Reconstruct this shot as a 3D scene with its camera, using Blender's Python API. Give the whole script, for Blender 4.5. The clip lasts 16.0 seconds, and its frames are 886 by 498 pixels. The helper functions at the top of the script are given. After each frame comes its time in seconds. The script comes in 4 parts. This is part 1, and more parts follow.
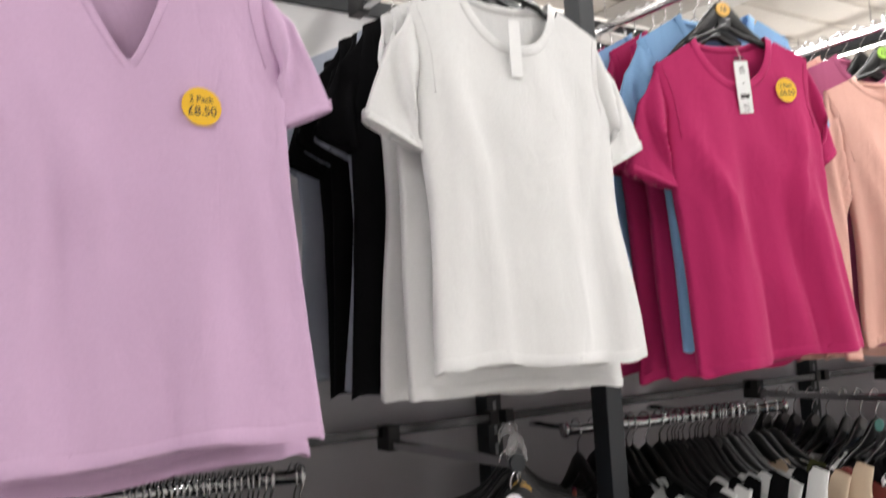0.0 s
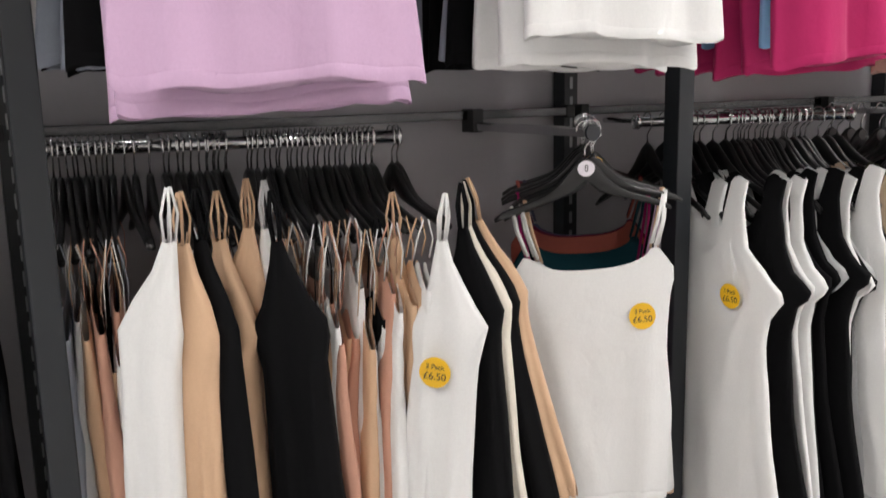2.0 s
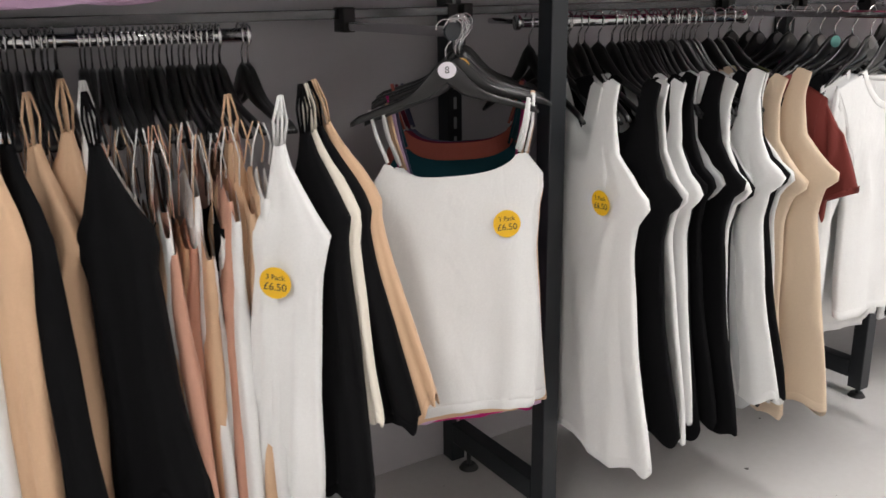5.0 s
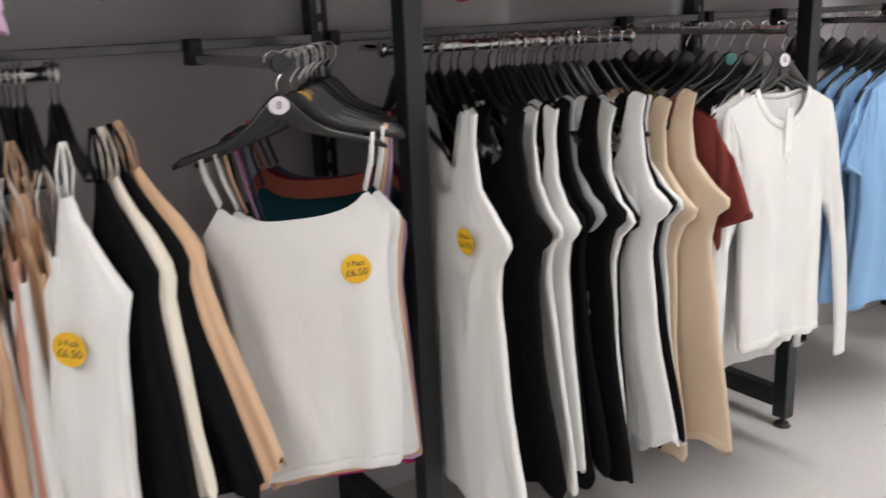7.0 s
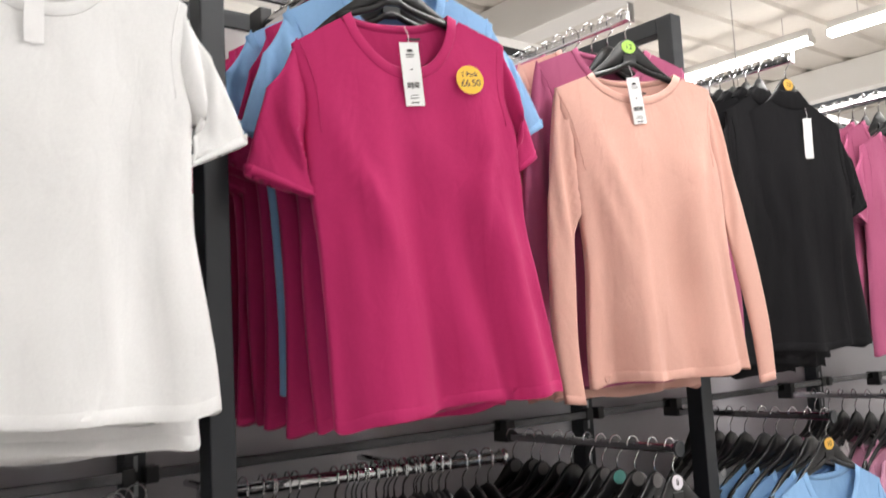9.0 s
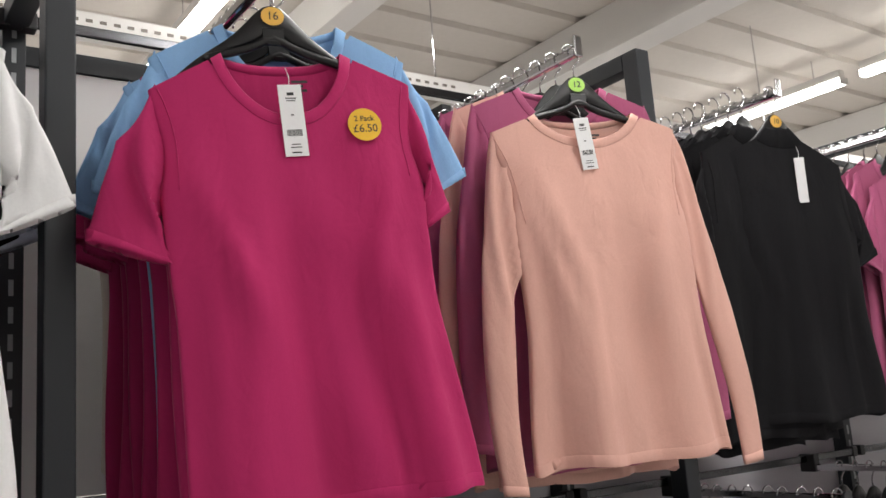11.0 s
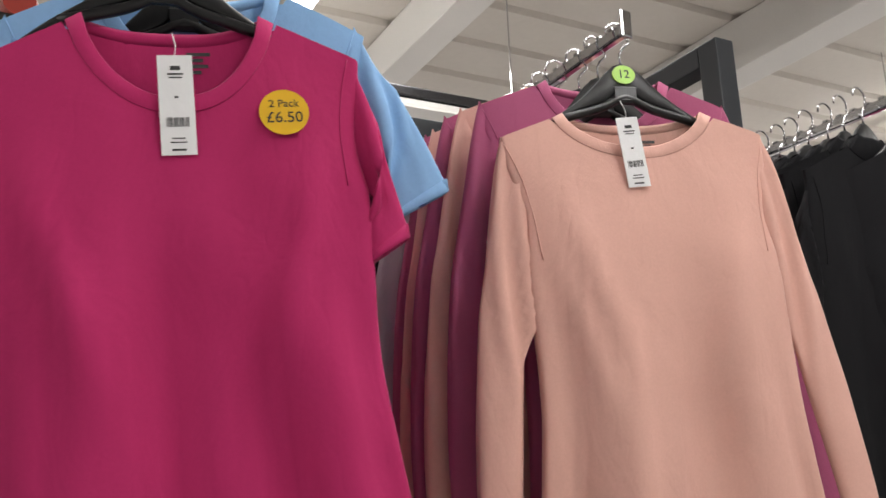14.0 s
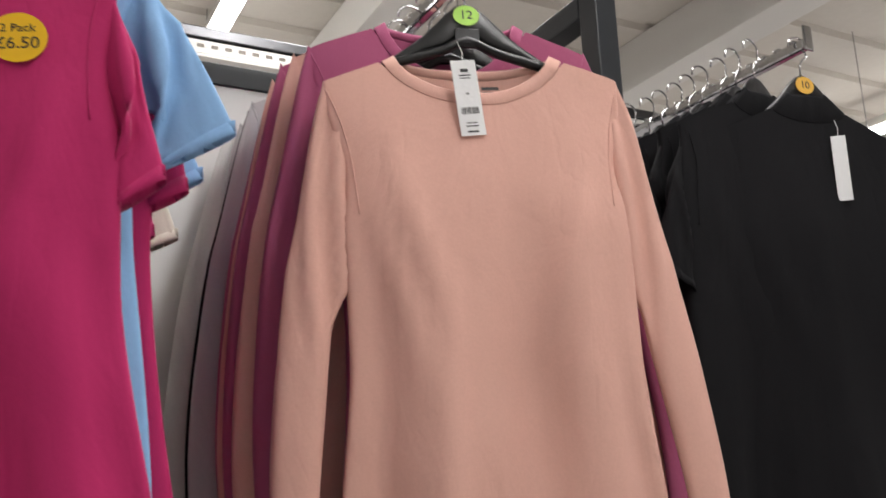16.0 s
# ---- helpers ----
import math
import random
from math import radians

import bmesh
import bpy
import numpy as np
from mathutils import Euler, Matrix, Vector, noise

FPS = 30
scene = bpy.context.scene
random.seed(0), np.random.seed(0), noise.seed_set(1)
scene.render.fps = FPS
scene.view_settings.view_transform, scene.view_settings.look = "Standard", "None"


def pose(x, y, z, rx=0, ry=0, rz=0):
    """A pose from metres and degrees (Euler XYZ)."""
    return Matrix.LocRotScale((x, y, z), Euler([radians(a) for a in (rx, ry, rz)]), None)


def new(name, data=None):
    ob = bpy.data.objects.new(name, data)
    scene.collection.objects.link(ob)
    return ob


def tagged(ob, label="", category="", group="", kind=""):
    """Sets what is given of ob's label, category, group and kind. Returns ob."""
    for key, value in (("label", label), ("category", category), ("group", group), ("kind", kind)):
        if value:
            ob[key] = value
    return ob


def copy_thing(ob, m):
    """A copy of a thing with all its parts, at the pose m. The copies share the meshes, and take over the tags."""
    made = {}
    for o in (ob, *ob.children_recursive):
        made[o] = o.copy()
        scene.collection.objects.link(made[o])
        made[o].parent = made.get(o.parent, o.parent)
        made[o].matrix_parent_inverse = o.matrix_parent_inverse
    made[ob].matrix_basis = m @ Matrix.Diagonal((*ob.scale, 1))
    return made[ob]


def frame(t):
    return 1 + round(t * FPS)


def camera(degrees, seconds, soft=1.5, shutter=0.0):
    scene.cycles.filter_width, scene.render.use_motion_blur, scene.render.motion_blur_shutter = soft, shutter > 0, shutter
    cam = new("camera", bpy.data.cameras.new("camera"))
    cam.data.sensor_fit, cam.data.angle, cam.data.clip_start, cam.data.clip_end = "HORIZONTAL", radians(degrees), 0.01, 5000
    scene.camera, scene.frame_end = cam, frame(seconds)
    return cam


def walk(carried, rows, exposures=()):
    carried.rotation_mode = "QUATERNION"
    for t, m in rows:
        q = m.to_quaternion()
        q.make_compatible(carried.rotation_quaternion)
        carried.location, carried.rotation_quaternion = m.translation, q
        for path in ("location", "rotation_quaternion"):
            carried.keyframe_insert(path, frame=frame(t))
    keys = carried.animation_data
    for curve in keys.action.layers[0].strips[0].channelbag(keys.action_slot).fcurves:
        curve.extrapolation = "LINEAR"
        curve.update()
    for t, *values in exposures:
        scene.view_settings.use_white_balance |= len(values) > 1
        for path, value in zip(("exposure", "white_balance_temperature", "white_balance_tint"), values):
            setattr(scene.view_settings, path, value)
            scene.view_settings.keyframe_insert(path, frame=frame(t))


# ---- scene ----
cam = camera(53.6, 16.0, shutter=0.5)
METRES, EYE, TILT, LEAN, TURN = 2.23, 1.38, 5.2, 3.17, -34.0
ROWS = [
    (0.0, 0.0, 0.0, 0.0, 0.0, 0.0, -0.0),
    (0.5, -0.0026, -0.012, -0.0231, 1.86, -4.25, -0.36),
    (1.0, -0.0075, -0.0355, -0.0354, 3.14, -7.74, -0.95),
    (1.5, -0.0091, -0.0585, -0.0492, 3.82, -12.46, -1.53),
    (2.0, -0.0124, -0.0744, -0.0575, 4.59, -15.91, -1.55),
    (2.5, -0.0158, -0.0816, -0.0658, 4.66, -18.3, -2.23),
    (3.0, -0.0149, -0.083, -0.0709, 4.44, -20.77, -2.31),
    (3.5, -0.006, -0.0783, -0.0748, 3.19, -22.1, -2.22),
    (4.0, 0.0153, -0.0692, -0.0717, 1.35, -21.87, -2.26),
    (6.5, 0.1465, -0.0053, -0.0594, 2.65, -21.21, -2.11),
    (7.0, 0.1722, 0.0158, -0.0625, 0.03, -20.42, -0.93),
    (7.5, 0.2006, 0.0502, -0.0542, -2.46, -16.41, -1.26),
    (8.0, 0.2208, 0.0952, -0.0208, -3.8, -6.6, -1.35),
    (8.5, 0.2332, 0.1246, -0.0039, -3.99, -1.44, -1.06),
    (9.0, 0.2482, 0.148, 0.0048, -4.51, 1.09, -0.54),
    (9.5, 0.2782, 0.1723, 0.0114, -4.08, 4.09, 0.25),
    (12.0, 0.3938, 0.2863, 0.011, 4.96, 6.19, 0.29),
    (12.5, 0.3855, 0.3426, 0.0182, 8.12, 7.52, -0.42),
    (13.0, 0.392, 0.3874, 0.0232, 6.83, 7.62, 0.2),
    (13.5, 0.4151, 0.4123, 0.0214, 5.28, 7.65, 0.12),
    (14.0, 0.4418, 0.4311, 0.0248, 6.55, 8.43, -0.51),
    (14.5, 0.4714, 0.4491, 0.0274, 7.15, 8.5, -0.86),
    (15.0, 0.5002, 0.4619, 0.0268, 6.96, 8.36, -1.12),
    (15.5, 0.5203, 0.4723, 0.0208, 6.89, 8.24, -1.14),
    (16.0, 0.5391, 0.4913, 0.0121, 6.62, 7.89, -0.5),
]
EXPOSURES = [(0.0, 0.12), (0.5, 0.32), (1.0, 0.1), (1.5, 0.25), (3.0, 0.35), (3.5, 0.27), (6.5, 0.25), (7.0, 0.18), (7.5, -0.18), (8.5, -0.05), (9.0, 0.2), (9.5, -0.25), (12.0, -0.42), (13.0, -0.25), (14.0, -0.5), (15.5, -0.7), (16.0, -0.65)]
walk(cam, [(t, pose(0, 0, EYE, TILT, LEAN, TURN) @ pose(METRES * x, METRES * y, METRES * z, 90 + pitch, roll, yaw)) for t, x, y, z, yaw, pitch, roll in ROWS], EXPOSURES)

# ---- light: ceiling battens in rows, a closed shop ----
TUBE_GLOW = 14.0
ROW_WATTS = 250.0
world = bpy.data.worlds.new("shop_air")
scene.world = world
world.use_nodes = True
world.node_tree.nodes["Background"].inputs[0].default_value = (0.9, 0.95, 1.0, 1)
world.node_tree.nodes["Background"].inputs[1].default_value = 0.05


def ceiling_row(x, y0, y1, z):
    lamp = bpy.data.lights.new("batten_row", "AREA")
    lamp.shape, lamp.size, lamp.size_y, lamp.energy = "RECTANGLE", 0.25, y1 - y0, ROW_WATTS
    lamp.color = (1.0, 0.98, 0.965)
    ob = new("batten_row_light", lamp)
    ob.matrix_world = pose(x, (y0 + y1) / 2, z)


LIGHT_ROWS = (-1.9, 2.5, 6.9, 11.0)
for lx in LIGHT_ROWS:
    ceiling_row(lx, -1.7, 8.3, 3.44)

# ---- materials ----


def nodes_of(name):
    m = bpy.data.materials.new(name)
    m.use_nodes = True
    nt = m.node_tree
    return m, nt, nt.nodes["Principled BSDF"]


def surface(name, color, rough=0.6, metal=0.0, vary=0.12, scale=6.0, fine=120.0, bump=0.15, dist=0.002, sheen=0.0, ior=None):
    """Colour with variation at two scales, roughness variation and fine relief."""
    m, nt, b = nodes_of(name)
    tc = nt.nodes.new("ShaderNodeTexCoord")
    n1 = nt.nodes.new("ShaderNodeTexNoise")
    n1.inputs["Scale"].default_value, n1.inputs["Detail"].default_value = scale, 4
    n2 = nt.nodes.new("ShaderNodeTexNoise")
    n2.inputs["Scale"].default_value, n2.inputs["Detail"].default_value = fine, 3
    nt.links.new(tc.outputs["Object"], n1.inputs["Vector"])
    nt.links.new(tc.outputs["Object"], n2.inputs["Vector"])
    mix = nt.nodes.new("ShaderNodeMixRGB")
    mix.inputs[1].default_value = (*[c * (1 - vary) for c in color], 1)
    mix.inputs[2].default_value = (*[min(1, c * (1 + vary)) for c in color], 1)
    add = nt.nodes.new("ShaderNodeMath")
    add.operation = "MULTIPLY_ADD"
    add.inputs[1].default_value, add.inputs[2].default_value = 0.5, 0.0
    half = nt.nodes.new("ShaderNodeMath")
    half.operation = "MULTIPLY_ADD"
    half.inputs[1].default_value = 0.5
    nt.links.new(n1.outputs[0], add.inputs[0])
    nt.links.new(n2.outputs[0], half.inputs[0])
    nt.links.new(add.outputs[0], half.inputs[2])
    nt.links.new(half.outputs[0], mix.inputs[0])
    nt.links.new(mix.outputs[0], b.inputs["Base Color"])
    b.inputs["Roughness"].default_value, b.inputs["Metallic"].default_value = rough, metal
    if sheen:
        b.inputs["Sheen Weight"].default_value = sheen
        b.inputs["Sheen Roughness"].default_value = 0.5
    bn = nt.nodes.new("ShaderNodeBump")
    bn.inputs["Strength"].default_value, bn.inputs["Distance"].default_value = bump, dist
    nt.links.new(n2.outputs[0], bn.inputs["Height"])
    nt.links.new(bn.outputs[0], b.inputs["Normal"])
    return m


COLORS = {
    "lilac": ((0.57, 0.385, 0.555), "lilac"), "white": ((0.74, 0.74, 0.735), "white"), "pink": ((0.45, 0.023, 0.122), "raspberry pink"),
    "blue": ((0.26, 0.46, 0.74), "light blue"), "midblue": ((0.13, 0.25, 0.56), "mid blue"), "peach": ((0.69, 0.40, 0.33), "peach"),
    "mauve": ((0.40, 0.095, 0.19), "berry mauve"), "charcoal": ((0.0115, 0.0112, 0.0125), "charcoal black"), "black": ((0.0048, 0.0048, 0.0055), "black"),
    "greyblue": ((0.40, 0.44, 0.52), "pale grey-blue"), "nude": ((0.60, 0.40, 0.26), "nude beige"), "blush": ((0.55, 0.30, 0.22), "dusty blush"),
    "beige": ((0.63, 0.50, 0.37), "beige"), "cream": ((0.72, 0.67, 0.58), "cream"), "rust": ((0.17, 0.035, 0.03), "rust brown"),
    "teal": ((0.006, 0.045, 0.06), "dark teal"), "coral": ((0.42, 0.11, 0.08), "coral"), "purple": ((0.28, 0.05, 0.22), "purple"),
    "magenta": ((0.52, 0.02, 0.18), "magenta"), "slate": ((0.07, 0.07, 0.13), "slate navy"), "grey": ((0.52, 0.53, 0.54), "marl grey"),
    "olive": ((0.07, 0.07, 0.025), "olive"), "brown": ((0.16, 0.085, 0.06), "mocha brown"), "rose": ((0.62, 0.30, 0.42), "rose pink"),
    "wine": ((0.13, 0.012, 0.035), "wine red"),
}


def fabric(key):
    """Cotton jersey: soft, matt, with a fine knit relief and faint creases."""
    c = COLORS[key][0]
    m, nt, b = nodes_of("jersey_" + key)
    tc = nt.nodes.new("ShaderNodeTexCoord")
    big = nt.nodes.new("ShaderNodeTexNoise")
    big.inputs["Scale"].default_value, big.inputs["Detail"].default_value = 7.0, 5
    knit = nt.nodes.new("ShaderNodeTexWave")
    knit.bands_direction = "X"
    knit.inputs["Scale"].default_value, knit.inputs["Distortion"].default_value, knit.inputs["Detail"].default_value = 330.0, 2.0, 2
    fuzz = nt.nodes.new("ShaderNodeTexNoise")
    fuzz.inputs["Scale"].default_value, fuzz.inputs["Detail"].default_value = 260.0, 3
    crease = nt.nodes.new("ShaderNodeTexNoise")
    crease.inputs["Scale"].default_value, crease.inputs["Detail"].default_value = 9.0, 5
    crease.inputs["Distortion"].default_value = 1.2
    for n in (big, knit, fuzz):
        nt.links.new(tc.outputs["Object"], n.inputs["Vector"])
    stretch = nt.nodes.new("ShaderNodeMapping")
    stretch.inputs["Scale"].default_value = (1.0, 1.0, 0.7)
    nt.links.new(tc.outputs["Object"], stretch.inputs["Vector"])
    nt.links.new(stretch.outputs[0], crease.inputs["Vector"])
    mix = nt.nodes.new("ShaderNodeMixRGB")
    mix.inputs[1].default_value = (*[v * 0.89 for v in c], 1)
    mix.inputs[2].default_value = (*[min(1, v * 1.10) for v in c], 1)
    half = nt.nodes.new("ShaderNodeMath")
    half.operation = "ADD"
    q = nt.nodes.new("ShaderNodeMath")
    q.operation = "MULTIPLY"
    q.inputs[1].default_value = 0.5
    nt.links.new(fuzz.outputs[0], q.inputs[0])
    nt.links.new(q.outputs[0], half.inputs[0])
    h2 = nt.nodes.new("ShaderNodeMath")
    h2.operation = "MULTIPLY"
    h2.inputs[1].default_value = 0.5
    nt.links.new(big.outputs[0], h2.inputs[0])
    nt.links.new(h2.outputs[0], half.inputs[1])
    nt.links.new(half.outputs[0], mix.inputs[0])
    nt.links.new(mix.outputs[0], b.inputs["Base Color"])
    b.inputs["Roughness"].default_value = 0.85
    b.inputs["Specular IOR Level"].default_value = 0.2 if max(c) > 0.05 else 0.08
    b.inputs["Sheen Weight"].default_value = 0.10 if max(c) > 0.05 else 0.0
    b.inputs["Sheen Roughness"].default_value = 0.4
    b1 = nt.nodes.new("ShaderNodeBump")
    b1.inputs["Strength"].default_value, b1.inputs["Distance"].default_value = 0.42, 0.007
    nt.links.new(crease.outputs[0], b1.inputs["Height"])
    b2 = nt.nodes.new("ShaderNodeBump")
    b2.inputs["Strength"].default_value, b2.inputs["Distance"].default_value = 0.12, 0.0004
    nt.links.new(knit.outputs[0], b2.inputs["Height"])
    lines = nt.nodes.new("ShaderNodeTexNoise")
    lines.inputs["Scale"].default_value, lines.inputs["Detail"].default_value, lines.inputs["Distortion"].default_value = 6.0, 3, 1.6
    slant = nt.nodes.new("ShaderNodeMapping")
    slant.inputs["Scale"].default_value, slant.inputs["Rotation"].default_value = (1.0, 1.0, 0.55), (0.0, 0.5, 0.0)
    nt.links.new(tc.outputs["Object"], slant.inputs["Vector"])
    nt.links.new(slant.outputs[0], lines.inputs["Vector"])
    mid = nt.nodes.new("ShaderNodeMath")
    mid.operation = "SUBTRACT"
    mid.inputs[1].default_value = 0.5
    nt.links.new(lines.outputs[0], mid.inputs[0])
    fold = nt.nodes.new("ShaderNodeMath")
    fold.operation = "ABSOLUTE"
    nt.links.new(mid.outputs[0], fold.inputs[0])
    cap = nt.nodes.new("ShaderNodeMath")
    cap.operation = "MINIMUM"
    cap.inputs[1].default_value = 0.06
    nt.links.new(fold.outputs[0], cap.inputs[0])
    b3 = nt.nodes.new("ShaderNodeBump")
    b3.inputs["Strength"].default_value, b3.inputs["Distance"].default_value = 0.34, 0.012
    nt.links.new(cap.outputs[0], b3.inputs["Height"])
    nt.links.new(b1.outputs[0], b3.inputs["Normal"])
    nt.links.new(b3.outputs[0], b2.inputs["Normal"])
    nt.links.new(b2.outputs[0], b.inputs["Normal"])
    return m


FAB = {k: fabric(k) for k in COLORS}
M_PLASTIC = surface("hanger_plastic", (0.0045, 0.0045, 0.005), 0.36, vary=0.2, bump=0.05)
M_CHROME = surface("chrome", (0.55, 0.55, 0.56), 0.12, 1.0, vary=0.06, scale=20, bump=0.03)
M_BAR = surface("gunmetal_bar", (0.10, 0.10, 0.105), 0.22, 1.0, vary=0.3, scale=14, bump=0.03)
M_STEEL = surface("dark_powder_coat", (0.013, 0.016, 0.020), 0.45, vary=0.2, scale=9, fine=500, bump=0.12, dist=0.0006)
M_CAP = surface("black_cap", (0.01, 0.01, 0.011), 0.5)
M_SLOT = surface("slot_recess", (0.35, 0.36, 0.37), 0.5, 0.4)
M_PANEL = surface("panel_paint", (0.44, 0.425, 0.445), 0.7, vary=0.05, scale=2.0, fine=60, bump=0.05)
# the upper half of each back panel, paler than the lower half
M_PANEL_UPPER = surface("panel_upper_pale", (0.74, 0.73, 0.73), 0.6, vary=0.04, scale=2.0, fine=60, bump=0.05)
M_FLOOR = surface("floor_vinyl", (0.50, 0.485, 0.475), 0.5, vary=0.1, scale=1.6, fine=45, bump=0.06)
M_SPECK = surface("floor_speck", (0.08, 0.075, 0.07), 0.7)
M_WALL = surface("shop_wall", (0.50, 0.49, 0.48), 0.8, vary=0.05, scale=1.0)
M_DECK = surface("roof_deck", (0.52, 0.48, 0.43), 0.6, vary=0.1, scale=1.2, fine=30, bump=0.1)
M_BEAM = surface("beam_paint", (0.62, 0.60, 0.57), 0.6, vary=0.08, scale=1.5)
M_HOLE_SHADE = surface("tray_hole_shade", (0.16, 0.14, 0.12), 0.6, 0.3)
M_TAG = surface("tag_card", (0.82, 0.82, 0.82), 0.55, vary=0.02)
M_INK = surface("ink", (0.03, 0.03, 0.03), 0.6)
M_YELLOW = surface("sticker_yellow", (0.80, 0.47, 0.015), 0.4, vary=0.05)
M_LIME = surface("disc_lime", (0.42, 0.75, 0.10), 0.4)
M_AMBER = surface("disc_amber", (0.78, 0.45, 0.08), 0.4)
M_PALE = surface("disc_pale", (0.72, 0.68, 0.74), 0.4)
M_RED = surface("alarm_red", (0.30, 0.03, 0.02), 0.4)
M_MINT = surface("disc_mint", (0.15, 0.50, 0.45), 0.4)
M_DULL = surface("disc_dull", (0.16, 0.15, 0.15), 0.5)
DISCS = {"dull": M_DULL, "lime": M_LIME, "amber": M_AMBER, "pale": M_PALE, "mint": M_MINT}
M_GLOW, _nt, _b = nodes_of("tube_glow")
_b.inputs["Emission Color"].default_value = (1.0, 0.98, 0.95, 1)
_b.inputs["Emission Strength"].default_value = TUBE_GLOW

# ---- mesh helpers ----


def part(name, bm, material, parent=None, label="", smooth=False):
    me = bpy.data.meshes.new(name)
    bm.to_mesh(me)
    bm.free()
    me.materials.append(material)
    if smooth:
        me.polygons.foreach_set("use_smooth", [True] * len(me.polygons))
    ob = new(name, me)
    if parent is not None:
        ob.parent = parent
    if label:
        ob["label"] = label
    return ob


def thing(name, label, category, group="", m=None, kind=""):
    ob = new(name)
    ob.empty_display_size = 0.05
    tagged(ob, label, category, group, kind)
    if m is not None:
        ob.matrix_basis = m
    return ob


def add_box(bm, x0, x1, y0, y1, z0, z1, bevel=0.0):
    m = Matrix.LocRotScale(((x0 + x1) / 2, (y0 + y1) / 2, (z0 + z1) / 2), None, (abs(x1 - x0), abs(y1 - y0), abs(z1 - z0)))
    r = bmesh.ops.create_cube(bm, size=1, matrix=m)
    if bevel:
        edges = list({e for v in r["verts"] for e in v.link_edges})
        bmesh.ops.bevel(bm, geom=edges, offset=bevel, segments=2, affect="EDGES", profile=0.6)
    return bm


def box(x0, x1, y0, y1, z0, z1, bevel=0.0):
    return add_box(bmesh.new(), x0, x1, y0, y1, z0, z1, bevel)


def add_tube(bm, pts, radius, n=8, flat=1.0, closed_ends=True):
    """A tube along points; radius may be a list; flat squeezes it across."""
    pts = [Vector(p) for p in pts]
    rings = []
    up = Vector((0, 1, 0))
    for i, p in enumerate(pts):
        d = (pts[min(i + 1, len(pts) - 1)] - pts[max(i - 1, 0)]).normalized()
        side = d.cross(up)
        if side.length < 1e-3:
            side = d.cross(Vector((1, 0, 0)))
        side.normalize()
        other = side.cross(d).normalized()
        r = radius[i] if isinstance(radius, (list, tuple)) else radius
        rings.append([bm.verts.new(p + side * (r * math.cos(2 * math.pi * k / n)) + other * (r * flat * math.sin(2 * math.pi * k / n))) for k in range(n)])
    for a, b in zip(rings, rings[1:]):
        for k in range(n):
            bm.faces.new((a[k], a[(k + 1) % n], b[(k + 1) % n], b[k]))
    if closed_ends:
        bm.faces.new(rings[0][::-1])
        bm.faces.new(rings[-1])
    return bm


def tube(pts, radius, n=8, flat=1.0):
    return add_tube(bmesh.new(), pts, radius, n, flat)


def add_disc(bm, c, r, thick, n=24, squash=1.0):
    """An upright disc that faces -y."""
    f = [bm.verts.new((c[0] + r * math.cos(2 * math.pi * k / n), c[1] - thick, c[2] + squash * r * math.sin(2 * math.pi * k / n))) for k in range(n)]
    g = [bm.verts.new((v.co.x, c[1], v.co.z)) for v in f]
    bm.faces.new(f)
    bm.faces.new(g[::-1])
    for k in range(n):
        bm.faces.new((f[k], g[k], g[(k + 1) % n], f[(k + 1) % n]))
    return bm


def lettering(text, size, x, y, z, parent, name="print", material=None, rz=0):
    """Words in the built-in font, upright, facing -y, as a mesh."""
    cu = bpy.data.curves.new(name, "FONT")
    cu.body, cu.size, cu.align_x, cu.align_y, cu.extrude = text, size, "CENTER", "CENTER", 0.0002
    tmp = bpy.data.objects.new(name, cu)
    me = bpy.data.meshes.new_from_object(tmp)
    me.materials.clear()
    me.materials.append(material or M_INK)
    bpy.data.objects.remove(tmp)
    bpy.data.curves.remove(cu)
    ob = new(name, me)
    ob.parent = parent
    ob.matrix_basis = pose(x, y, z, 90, 0, 0) @ pose(0, 0, 0, 0, 0, rz)
    return ob


# ---- garments: all hang from the origin, which is the rail; the front looks to -y ----
def lerp_table(table, z):
    """Linear table of (z, value), z falling."""
    if z >= table[0][0]:
        return table[0][1]
    for (z0, v0), (z1, v1) in zip(table, table[1:]):
        if z >= z1:
            k = (z0 - z) / (z0 - z1)
            k = 0.5 * k + 0.5 * k * k * (3 - 2 * k)
            return v0 + (v1 - v0) * k
    return table[-1][1]


CUTS = {}


